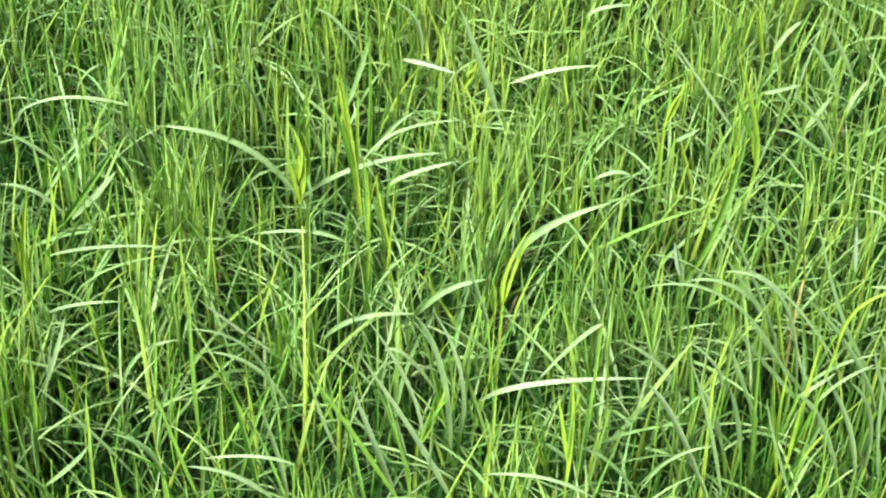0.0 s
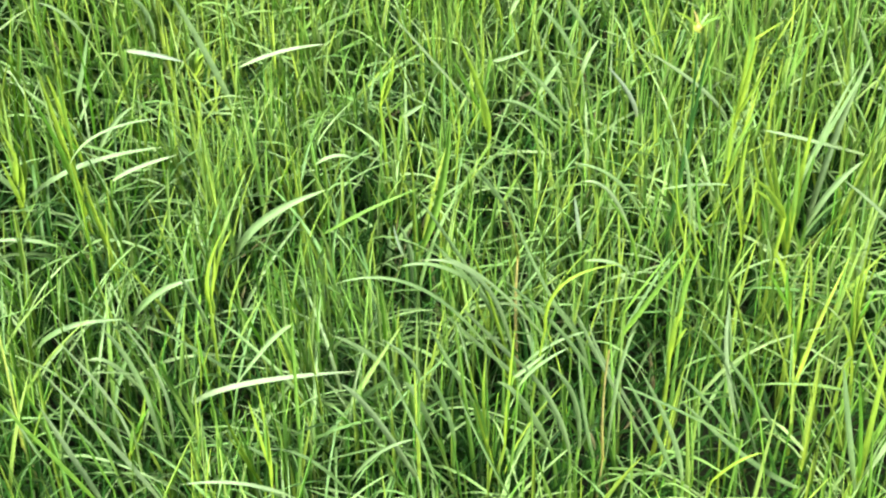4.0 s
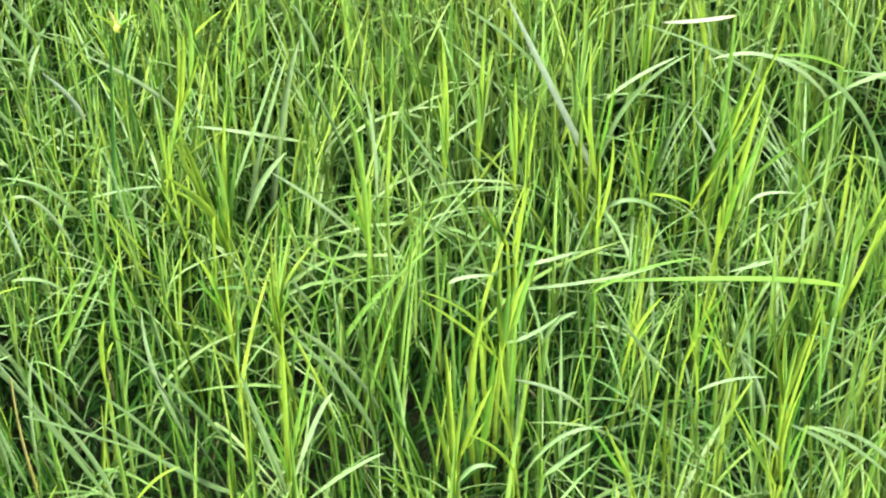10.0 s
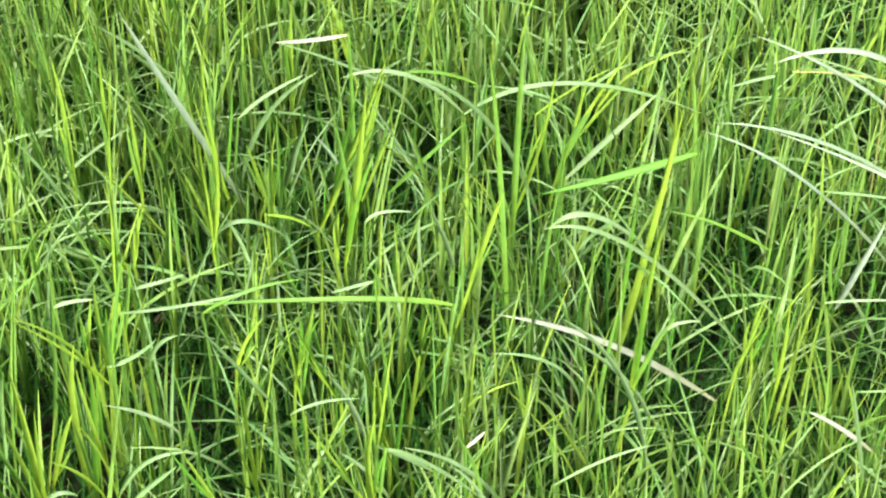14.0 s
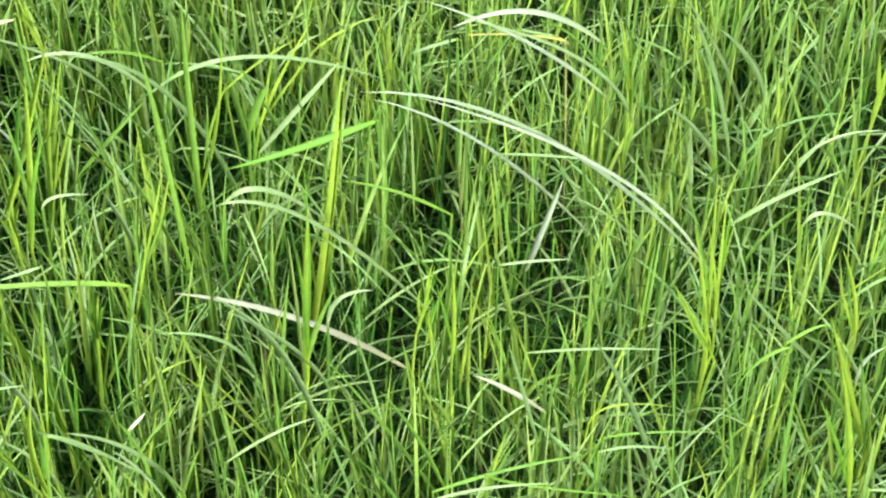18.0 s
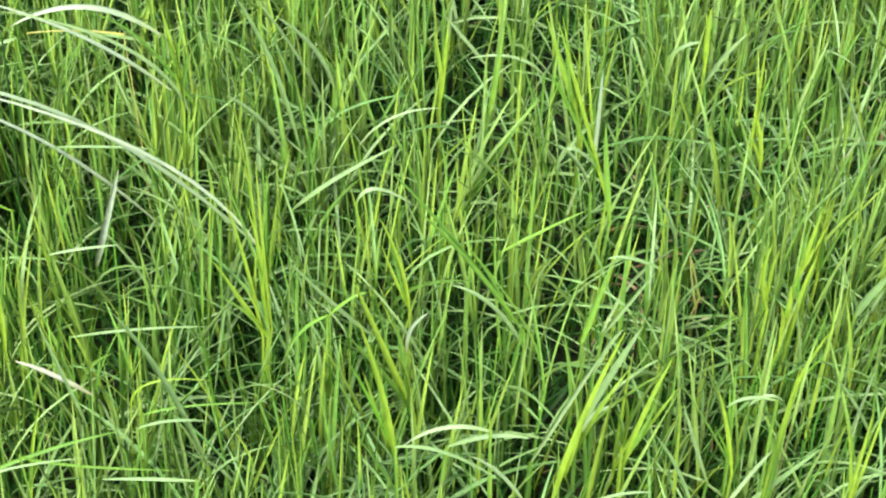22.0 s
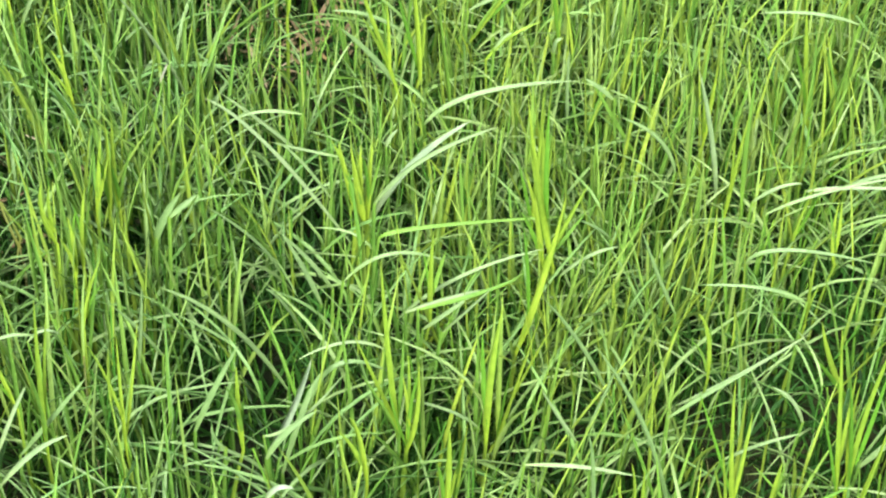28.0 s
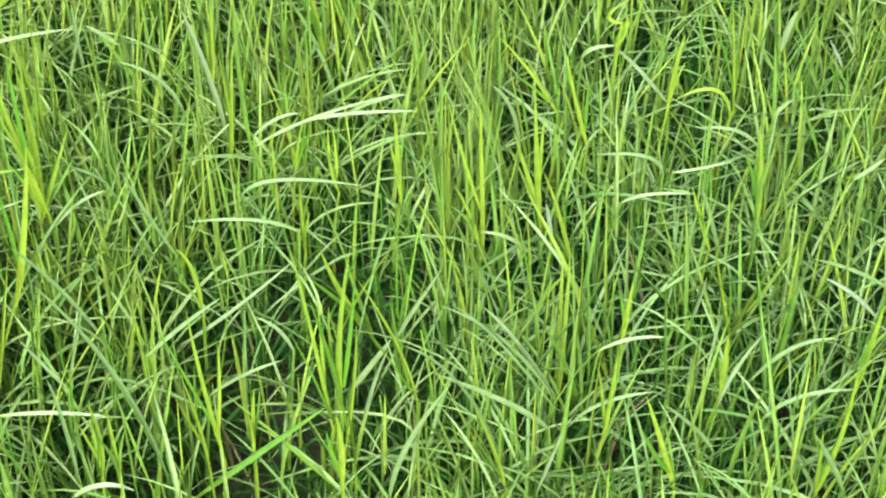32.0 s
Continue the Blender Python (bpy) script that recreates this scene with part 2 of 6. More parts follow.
def plant(x, y, *leaves):
    """A plant rooted at x, y. Each leaf: its foot (dx, dy, z), heading, how far out and up its middle and its tip are, width, kind."""
    kind = leaves[0][9]
    thing = new("dry_grass_blade" if kind == "straw" else "grass_plant")
    thing.location = (x, y, 0)
    tagged(thing, WORDS[kind] if len(leaves) == 1 else "grass tuft of several blades, " + {"yellow": "bright yellow-green", "pale": "bluish with painted sky sheen", "green": "mid-green"}.get(kind, "fresh green"), "grass", group="grass plants in the meadow")
    for dx, dy, z, heading, mo, mu, to, tu, width, k in leaves:
        d = Vector((math.cos(radians(heading)), math.sin(radians(heading)), 0))
        foot = Vector((dx, dy, z))
        m = foot + d * mo + Vector((0, 0, mu))
        tip = foot + d * to + Vector((0, 0, tu))
        bend = 2 * m - (foot + tip) / 2
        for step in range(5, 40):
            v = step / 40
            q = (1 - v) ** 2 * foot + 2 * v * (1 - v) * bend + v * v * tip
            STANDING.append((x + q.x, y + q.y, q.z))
        turned = FACE.copy()
        turned.rotate(Euler((lottery.uniform(-0.45, 0.45), lottery.uniform(-0.5, 0.5), lottery.uniform(-0.5, 0.5))))
        bare = k in ("dark", "brown")
        arr = ribbon_arrays(np.array([foot]), np.array([bend]), np.array([tip]), np.array([width * {"straw": 0.5, "whitish": 0.72, "dark": 1.0, "pale": 0.68, "yellow": 0.74}.get(k, 0.72)]), np.array([turned]), 13, np.array([lottery.uniform(0.3, 0.8)]), bare, 2.6 if k in ("yellow", "green", "folded") else 4.0)
        leaf = new("stem" if bare else "leaf", ribbon_mesh("leaf", arr, KINDS[k]))
        leaf.parent = thing
        # a tall fresh leaf stands in a fan with narrower ones
        if k == "yellow" and tu > 1.5 * abs(to):
            for turn in (-1, 1):
                start = foot.lerp(tip, lottery.uniform(0.05, 0.3))
                rise = (tip - foot) * lottery.uniform(0.45, 0.75)
                rise.rotate(Euler((lottery.uniform(-0.15, 0.15), turn * lottery.uniform(0.05, 0.22), 0)))
                droop = Vector((turn * lottery.uniform(-0.006, 0.004), 0, lottery.uniform(0.0, 0.008)))
                arr = ribbon_arrays(np.array([start]), np.array([start + rise * 0.5 + droop]), np.array([start + rise]), np.array([width * lottery.uniform(0.45, 0.65)]), np.array([turned]), 9, np.array([0.3]), False, 2.2)
                side = new("leaf", ribbon_mesh("leaf", arr, KINDS[lottery.choice(("yellow", "folded", "green"))]))
                side.parent = thing
        # the culm that carries it
        low = Vector((dx * 0.6 + lottery.uniform(-0.012, 0.012), dy * 0.6 + lottery.uniform(0.0, 0.02), -0.004))
        lean = (low + foot) / 2 + Vector((lottery.uniform(-0.008, 0.008), 0.004, 0))
        arr = ribbon_arrays(np.array([low]), np.array([lean]), np.array([foot + Vector((0, 0, 0.002))]), np.array([min(width * 0.8, 0.005)]), np.array([FACE]), 7, np.array([0.5]), True)
        culm = new("culm", ribbon_mesh("culm", arr, KINDS[k] if k in ("yellow", "brown", "dark", "green") else KINDS["green"]))
        culm.parent = thing


plant(0.005, 1.327,
      (-0.014, -0.004, 0.131, 183, 0.013, 0.066, 0.052, 0.149, 0.0057, "pale"),
      (0.019, 0.008, 0.127, 183, 0.004, 0.081, 0.031, 0.153, 0.0072, "pale"),
      (0.012, 0.002, 0.105, -180, 0.011, 0.106, 0.038, 0.172, 0.0099, "pale"),
      (-0.018, -0.006, 0.125, 0, 0.013, 0.037, 0.021, 0.080, 0.0064, "yellow"))
plant(0.133, 1.328,
      (0.000, 0.000, 0.280, 182, 0.019, -0.021, 0.049, -0.070, 0.0056, "pale"))
plant(0.288, 1.691,
      (-0.015, -0.025, 0.173, 175, 0.002, 0.035, 0.010, 0.077, 0.0041, "yellow"),
      (0.015, 0.025, 0.124, -180, 0.008, 0.058, 0.035, 0.140, 0.0079, "yellow"))
plant(0.223, 1.581,
      (0.003, -0.005, 0.020, 180, -0.002, 0.076, 0.011, 0.127, 0.0081, "pale"),
      (-0.016, 0.015, 0.076, -5, -0.001, 0.023, 0.000, 0.047, 0.0063, "pale"),
      (0.013, -0.009, 0.115, 0, 0.019, 0.081, 0.028, 0.171, 0.0102, "green"))
plant(-0.362, 1.442,
      (-0.011, 0.008, 0.155, 0, 0.004, 0.070, 0.013, 0.130, 0.0064, "yellow"),
      (0.011, -0.008, 0.148, 0, 0.029, 0.013, 0.067, 0.020, 0.0048, "pale"))
plant(-0.073, 1.559,
      (0.003, 0.005, 0.121, -180, 0.001, 0.058, 0.005, 0.106, 0.0058, "yellow"),
      (0.022, 0.005, 0.123, -180, 0.009, 0.050, 0.016, 0.098, 0.0058, "yellow"),
      (-0.005, 0.014, 0.229, 3, 0.032, 0.036, 0.088, 0.051, 0.0046, "pale"),
      (-0.019, -0.025, 0.163, -180, 0.037, 0.010, 0.086, 0.002, 0.0049, "pale"))
plant(0.296, 1.379,
      (0.011, -0.007, 0.173, 180, 0.067, 0.101, 0.143, 0.107, 0.0047, "pale"),
      (0.020, -0.006, 0.162, 0, 0.011, 0.012, 0.027, 0.031, 0.0053, "pale"),
      (-0.014, -0.009, 0.133, -180, 0.022, 0.056, 0.037, 0.096, 0.0059, "pale"),
      (-0.017, 0.023, 0.134, 179, 0.004, 0.036, 0.013, 0.072, 0.0058, "pale"))
plant(0.335, 1.422,
      (-0.001, -0.000, 0.110, 179, 0.034, 0.045, 0.063, 0.088, 0.0059, "pale"),
      (0.007, -0.010, 0.093, -180, 0.044, 0.055, 0.086, 0.109, 0.0061, "pale"),
      (-0.005, 0.011, 0.020, 180, 0.028, 0.151, 0.059, 0.265, 0.0045, "yellow"))
plant(-0.332, 1.269,
      (-0.003, 0.004, 0.115, 0, 0.000, 0.036, 0.000, 0.064, 0.0087, "pale"),
      (0.007, -0.012, 0.120, 0, 0.026, 0.031, 0.039, 0.053, 0.0057, "pale"),
      (-0.004, 0.009, 0.094, 0, 0.004, 0.100, 0.005, 0.181, 0.0056, "green"))
plant(-0.025, 1.266,
      (-0.004, -0.001, 0.123, 180, 0.040, 0.082, 0.077, 0.152, 0.0065, "green"),
      (0.008, -0.007, 0.155, 183, 0.013, 0.051, 0.033, 0.120, 0.0042, "green"),
      (-0.004, 0.008, 0.112, -180, 0.021, 0.070, 0.041, 0.137, 0.0068, "pale"))
plant(0.597, 1.654,
      (0.009, 0.002, 0.020, -3, 0.022, 0.171, 0.042, 0.260, 0.0095, "pale"),
      (-0.009, -0.002, 0.041, -5, 0.015, 0.099, 0.051, 0.239, 0.0075, "pale"))
plant(0.659, 1.420,
      (0.021, -0.004, 0.250, 177, 0.004, 0.110, 0.013, 0.159, 0.0064, "green"),
      (0.007, 0.004, 0.220, 173, 0.028, 0.028, 0.045, 0.055, 0.0042, "green"),
      (-0.028, -0.000, 0.187, 173, 0.011, 0.022, 0.015, 0.036, 0.0051, "pale"))
plant(0.762, 1.308,
      (-0.007, -0.006, 0.055, -3, -0.007, 0.134, 0.003, 0.230, 0.0093, "yellow"),
      (0.008, 0.006, 0.222, 175, 0.021, 0.051, 0.064, 0.084, 0.0036, "yellow"))
plant(0.781, 1.360,
      (-0.006, 0.006, 0.021, 177, 0.006, 0.130, 0.013, 0.221, 0.0068, "yellow"),
      (-0.018, 0.004, 0.200, -7, 0.006, 0.035, 0.010, 0.069, 0.0056, "yellow"),
      (0.013, 0.003, 0.268, -9, 0.006, 0.092, 0.015, 0.212, 0.0049, "yellow"),
      (0.011, -0.012, 0.262, -5, 0.055, 0.005, 0.112, 0.018, 0.0041, "pale"))
plant(0.793, 1.318,
      (-0.013, -0.003, 0.236, -5, 0.022, 0.011, 0.042, 0.031, 0.0050, "pale"),
      (0.020, 0.008, 0.221, -7, 0.010, 0.024, 0.026, 0.034, 0.0060, "pale"),
      (-0.007, -0.005, 0.254, -10, 0.011, 0.068, 0.020, 0.119, 0.0066, "green"))
plant(0.560, 1.413,
      (0.002, -0.013, 0.132, 177, 0.001, 0.086, 0.002, 0.153, 0.0048, "yellow"),
      (-0.002, 0.013, 0.176, 173, 0.009, 0.050, 0.023, 0.085, 0.0068, "yellow"))
plant(0.604, 1.366,
      (-0.001, 0.000, 0.182, 177, 0.005, 0.056, 0.008, 0.109, 0.0066, "yellow"),
      (-0.004, 0.000, 0.209, -7, 0.001, 0.056, 0.002, 0.109, 0.0059, "yellow"),
      (-0.005, 0.000, 0.194, -5, -0.002, 0.083, 0.001, 0.154, 0.0041, "yellow"),
      (0.010, -0.001, 0.224, -3, 0.040, -0.056, 0.071, -0.130, 0.0058, "pale"))
plant(0.385, 1.407,
      (-0.003, 0.007, 0.156, 177, 0.037, 0.070, 0.075, 0.182, 0.0052, "pale"),
      (-0.001, 0.013, 0.114, 173, 0.016, 0.060, 0.047, 0.096, 0.0058, "pale"),
      (0.004, -0.020, 0.132, -180, 0.031, 0.069, 0.086, 0.140, 0.0054, "pale"))
plant(0.412, 1.424,
      (-0.000, -0.006, 0.193, -3, 0.019, 0.042, 0.038, 0.082, 0.0048, "green"),
      (0.000, 0.006, 0.150, -7, 0.029, 0.065, 0.054, 0.126, 0.0065, "green"))
plant(0.310, 1.472,
      (0.003, -0.013, 0.110, 177, 0.035, 0.094, 0.082, 0.188, 0.0054, "pale"),
      (-0.003, -0.001, 0.132, -180, 0.027, 0.048, 0.062, 0.101, 0.0067, "pale"),
      (-0.013, 0.006, 0.154, -180, 0.041, 0.036, 0.081, 0.036, 0.0055, "pale"),
      (0.012, 0.008, 0.199, 182, 0.007, 0.043, 0.013, 0.071, 0.0045, "brown"))
plant(0.456, 1.411,
      (-0.005, -0.019, 0.160, -7, 0.003, 0.043, 0.008, 0.072, 0.0068, "yellow"),
      (-0.004, -0.001, 0.020, 177, 0.051, 0.107, 0.070, 0.165, 0.0049, "pale"),
      (0.008, 0.019, 0.158, -7, 0.000, 0.051, 0.013, 0.113, 0.0065, "green"))
plant(0.467, 1.259,
      (0.028, -0.006, 0.219, 177, 0.072, 0.048, 0.099, 0.061, 0.0040, "pale"),
      (-0.014, 0.009, 0.149, 173, 0.012, 0.059, 0.043, 0.136, 0.0065, "pale"),
      (-0.020, 0.014, 0.146, 179, 0.021, 0.065, 0.050, 0.134, 0.0055, "pale"),
      (0.005, -0.017, 0.180, -7, 0.020, 0.029, 0.039, 0.043, 0.0039, "yellow"))
plant(0.533, 1.694,
      (0.000, -0.016, 0.168, -3, 0.008, 0.063, 0.014, 0.117, 0.0073, "yellow"),
      (-0.000, 0.016, 0.148, 173, 0.029, 0.040, 0.084, 0.083, 0.0063, "pale"))
plant(1.010, 1.566,
      (-0.003, 0.009, 0.044, -10, 0.020, 0.136, 0.039, 0.241, 0.0072, "yellow"),
      (0.003, -0.009, 0.084, -9, 0.007, 0.104, 0.026, 0.201, 0.0066, "yellow"))
plant(0.891, 1.526,
      (-0.009, -0.011, 0.137, 170, 0.005, 0.080, 0.007, 0.148, 0.0069, "yellow"),
      (0.009, 0.011, 0.177, 173, 0.010, 0.070, 0.014, 0.182, 0.0066, "yellow"))
plant(0.894, 1.443,
      (-0.017, -0.005, 0.226, -10, 0.009, 0.062, 0.008, 0.114, 0.0052, "yellow"),
      (0.030, 0.003, 0.253, -7, 0.025, -0.007, 0.040, -0.021, 0.0036, "yellow"),
      (-0.013, 0.002, 0.236, -7, 0.025, 0.017, 0.059, -0.004, 0.0057, "pale"))
plant(1.068, 1.345,
      (0.001, 0.005, 0.178, -13, 0.022, 0.100, 0.039, 0.179, 0.0063, "yellow"),
      (-0.001, -0.005, 0.229, 170, 0.087, 0.007, 0.241, -0.004, 0.0070, "green"))
plant(0.872, 1.343,
      (0.011, -0.020, 0.200, -7, 0.009, 0.035, 0.025, 0.066, 0.0051, "yellow"),
      (-0.011, 0.020, 0.232, -10, 0.038, 0.028, 0.084, 0.043, 0.0046, "green"))
plant(1.209, 1.249,
      (0.003, -0.014, 0.179, 170, 0.029, 0.057, 0.078, 0.105, 0.0054, "pale"),
      (0.011, 0.025, 0.211, -13, 0.011, 0.036, 0.038, 0.046, 0.0055, "pale"),
      (-0.014, -0.011, 0.190, -10, 0.003, 0.102, 0.010, 0.211, 0.0075, "yellow"))
plant(1.198, 1.530,
      (-0.007, 0.017, 0.074, 170, 0.059, 0.154, 0.144, 0.206, 0.0061, "pale"),
      (0.009, 0.010, 0.154, -13, 0.039, 0.058, 0.077, 0.113, 0.0073, "pale"),
      (-0.002, -0.026, 0.220, -10, 0.010, 0.035, 0.020, 0.055, 0.0099, "green"))
plant(0.915, 1.599,
      (0.001, -0.005, 0.226, -10, 0.026, 0.028, 0.061, 0.054, 0.0050, "pale"),
      (-0.001, 0.005, 0.130, -7, 0.026, 0.086, 0.077, 0.142, 0.0068, "pale"))
plant(0.940, 1.366,
      (0.000, 0.000, 0.079, -9, 0.008, 0.105, 0.009, 0.196, 0.0043, "green"))
plant(1.016, 1.331,
      (-0.001, 0.017, 0.020, -9, 0.016, 0.081, 0.039, 0.199, 0.0064, "yellow"),
      (0.018, -0.017, 0.200, -7, 0.001, 0.028, 0.007, 0.056, 0.0062, "yellow"),
      (-0.016, 0.001, 0.280, 171, 0.018, -0.007, 0.036, -0.014, 0.0037, "pale"))
plant(0.979, 1.170,
      (-0.004, 0.003, 0.194, -7, -0.005, 0.057, 0.003, 0.118, 0.0069, "yellow"),
      (-0.009, 0.002, 0.196, 173, 0.018, 0.043, 0.047, 0.112, 0.0044, "yellow"),
      (0.004, -0.008, 0.280, -10, 0.035, -0.020, 0.081, -0.070, 0.0056, "pale"),
      (0.008, 0.003, 0.200, 167, 0.017, 0.036, 0.040, 0.059, 0.0053, "pale"))
plant(1.045, 1.165,
      (0.000, 0.000, 0.264, -10, 0.008, 0.011, 0.015, 0.021, 0.0056, "straw"))
plant(1.387, 1.514,
      (0.000, 0.000, 0.280, 170, 0.018, -0.005, 0.042, -0.015, 0.0050, "pale"))
plant(1.204, 1.588,
      (0.009, -0.015, 0.151, -10, 0.021, 0.058, 0.055, 0.134, 0.0062, "yellow"),
      (-0.018, -0.004, 0.197, -13, 0.033, 0.035, 0.068, 0.063, 0.0034, "yellow"),
      (0.009, 0.018, 0.041, 170, 0.021, 0.150, 0.035, 0.234, 0.0079, "green"))
plant(0.728, 1.389,
      (0.013, -0.010, 0.243, -7, 0.014, 0.007, 0.037, 0.009, 0.0049, "pale"),
      (-0.013, 0.010, 0.020, -10, 0.016, 0.112, 0.028, 0.255, 0.0063, "green"))
plant(0.988, 1.233,
      (0.011, 0.015, 0.095, 171, 0.004, 0.077, 0.012, 0.190, 0.0065, "yellow"),
      (0.009, 0.004, 0.182, 173, 0.017, 0.085, 0.028, 0.164, 0.0060, "yellow"),
      (-0.009, -0.023, 0.177, -13, 0.010, 0.095, 0.019, 0.189, 0.0045, "yellow"),
      (-0.011, 0.004, 0.200, 173, 0.011, 0.043, 0.029, 0.084, 0.0060, "pale"))
plant(1.535, 1.245,
      (0.000, 0.000, 0.233, 166, 0.086, 0.114, 0.241, 0.197, 0.0040, "whitish"))
plant(1.510, 1.392,
      (-0.002, 0.001, 0.278, 166, 0.004, 0.059, 0.012, 0.109, 0.0047, "yellow"),
      (-0.001, -0.000, 0.269, 164, 0.001, 0.039, 0.004, 0.096, 0.0048, "yellow"),
      (0.003, -0.001, 0.264, 166, 0.047, 0.075, 0.149, 0.122, 0.0047, "pale"))
plant(1.613, 1.063,
      (-0.003, -0.008, 0.172, 166, 0.005, 0.072, 0.016, 0.113, 0.0053, "yellow"),
      (0.003, 0.008, 0.181, 167, 0.025, 0.087, 0.048, 0.169, 0.0075, "yellow"))
plant(1.726, 1.108,
      (-0.005, -0.000, 0.211, 166, 0.048, 0.089, 0.089, 0.148, 0.0053, "green"),
      (-0.006, -0.000, 0.213, 162, 0.060, 0.111, 0.114, 0.189, 0.0044, "green"),
      (0.013, -0.005, 0.135, 164, 0.018, 0.086, 0.083, 0.204, 0.0028, "green"),
      (-0.001, 0.006, 0.182, 157, 0.029, 0.051, 0.063, 0.072, 0.0056, "pale"))
plant(1.655, 0.958,
      (-0.012, 0.011, 0.273, 166, 0.035, 0.007, 0.066, -0.012, 0.0050, "pale"),
      (0.012, -0.011, 0.200, 157, 0.022, 0.037, 0.045, 0.055, 0.0047, "pale"))
plant(1.298, 1.169,
      (0.000, 0.000, 0.068, 166, 0.051, 0.115, 0.099, 0.207, 0.0046, "green"))
plant(1.068, 1.145,
      (0.001, -0.018, 0.202, 166, 0.019, 0.050, 0.041, 0.078, 0.0051, "pale"),
      (0.011, 0.012, 0.183, 167, 0.036, 0.056, 0.084, 0.078, 0.0053, "pale"),
      (-0.013, 0.006, 0.200, 167, 0.004, 0.051, 0.020, 0.094, 0.0045, "green"))
plant(1.395, 1.390,
      (0.000, 0.000, 0.257, -14, 0.043, -0.002, 0.082, -0.007, 0.0034, "pale"))
plant(1.846, 1.248,
      (0.000, -0.007, 0.202, 164, 0.028, 0.113, 0.053, 0.206, 0.0056, "yellow"),
      (0.003, -0.012, 0.177, 157, 0.007, 0.064, 0.011, 0.118, 0.0078, "green"),
      (-0.004, 0.020, 0.185, 157, 0.014, 0.036, 0.034, 0.057, 0.0060, "pale"))
plant(1.748, 1.017,
      (0.006, 0.020, 0.224, -21, 0.010, 0.035, 0.021, 0.056, 0.0058, "pale"),
      (-0.012, 0.002, 0.179, -23, 0.023, 0.072, 0.044, 0.133, 0.0082, "pale"),
      (-0.010, -0.008, 0.190, -23, 0.007, 0.022, 0.022, 0.036, 0.0065, "pale"),
      (0.016, -0.015, 0.130, -16, 0.001, 0.066, 0.006, 0.155, 0.0045, "yellow"))
plant(1.985, 1.380,
      (0.017, 0.005, 0.171, -23, 0.015, 0.036, 0.035, 0.067, 0.0063, "pale"),
      (-0.019, 0.015, 0.204, -23, 0.014, 0.017, 0.030, 0.022, 0.0056, "pale"),
      (0.002, -0.020, 0.221, 159, 0.001, 0.041, 0.000, 0.068, 0.0072, "yellow"))
plant(1.909, 1.184,
      (0.008, 0.000, 0.097, 159, 0.006, 0.030, 0.011, 0.067, 0.0041, "brown"),
      (0.010, 0.000, 0.107, 162, 0.006, 0.029, 0.011, 0.051, 0.0040, "brown"),
      (-0.018, -0.000, 0.180, 157, 0.010, 0.039, 0.025, 0.064, 0.0053, "pale"))
plant(1.999, 0.805,
      (0.011, 0.006, 0.150, -28, 0.021, 0.088, 0.035, 0.130, 0.0070, "pale"),
      (0.001, 0.016, 0.194, -30, 0.029, 0.022, 0.067, 0.086, 0.0044, "pale"),
      (-0.012, -0.021, 0.216, -30, 0.018, 0.036, 0.042, 0.064, 0.0068, "pale"))
plant(2.171, 0.968,
      (0.002, -0.000, 0.197, -23, 0.044, 0.012, 0.167, 0.017, 0.0053, "green"),
      (-0.002, 0.000, 0.241, -30, 0.038, 0.054, 0.100, 0.097, 0.0064, "pale"))
plant(2.427, 1.086,
      (0.000, 0.000, 0.109, 152, 0.003, 0.059, 0.003, 0.101, 0.0047, "pale"))
plant(2.300, 0.897,
      (-0.000, -0.006, 0.176, 152, 0.015, 0.090, 0.029, 0.200, 0.0070, "yellow"),
      (0.001, 0.012, 0.159, 157, 0.005, 0.044, 0.010, 0.086, 0.0069, "yellow"),
      (-0.001, 0.011, 0.155, -33, 0.017, 0.056, 0.035, 0.111, 0.0058, "yellow"),
      (0.001, -0.017, 0.173, -33, 0.022, 0.028, 0.047, 0.043, 0.0046, "pale"))
plant(2.145, 0.845,
      (0.017, -0.014, 0.224, -28, 0.022, 0.032, 0.039, 0.056, 0.0054, "pale"),
      (-0.025, 0.004, 0.207, 157, 0.032, 0.011, 0.072, -0.010, 0.0043, "pale"),
      (0.008, 0.010, 0.232, -28, 0.050, 0.022, 0.080, 0.043, 0.0054, "green"))
plant(2.107, 0.789,
      (-0.001, -0.008, 0.150, -30, 0.003, 0.080, 0.001, 0.135, 0.0057, "yellow"),
      (-0.005, -0.016, 0.172, -32, 0.008, 0.051, 0.009, 0.113, 0.0061, "yellow"),
      (0.006, 0.018, 0.130, 157, 0.008, 0.118, 0.014, 0.232, 0.0071, "yellow"),
      (-0.001, 0.005, 0.165, 157, 0.016, 0.045, 0.030, 0.081, 0.0046, "green"))
plant(1.955, 0.706,
      (0.000, 0.000, 0.279, -28, 0.009, 0.016, 0.021, 0.014, 0.0061, "whitish"))
plant(2.115, 1.006,
      (0.015, -0.009, 0.103, 152, 0.013, 0.045, 0.031, 0.091, 0.0069, "pale"),
      (-0.015, 0.009, 0.142, 157, 0.021, 0.044, 0.059, 0.088, 0.0046, "pale"))
plant(2.009, 1.047,
      (-0.002, -0.027, 0.252, -28, 0.013, 0.016, 0.025, 0.028, 0.0065, "pale"),
      (0.002, 0.027, 0.171, -23, 0.010, 0.029, 0.025, 0.057, 0.0098, "pale"))
plant(1.932, 1.063,
      (0.008, -0.005, 0.181, -28, 0.004, 0.056, 0.011, 0.104, 0.0056, "yellow"),
      (-0.001, -0.007, 0.176, -23, 0.003, 0.043, 0.001, 0.078, 0.0067, "yellow"),
      (-0.007, 0.012, 0.204, 162, 0.008, 0.041, 0.004, 0.081, 0.0060, "yellow"))
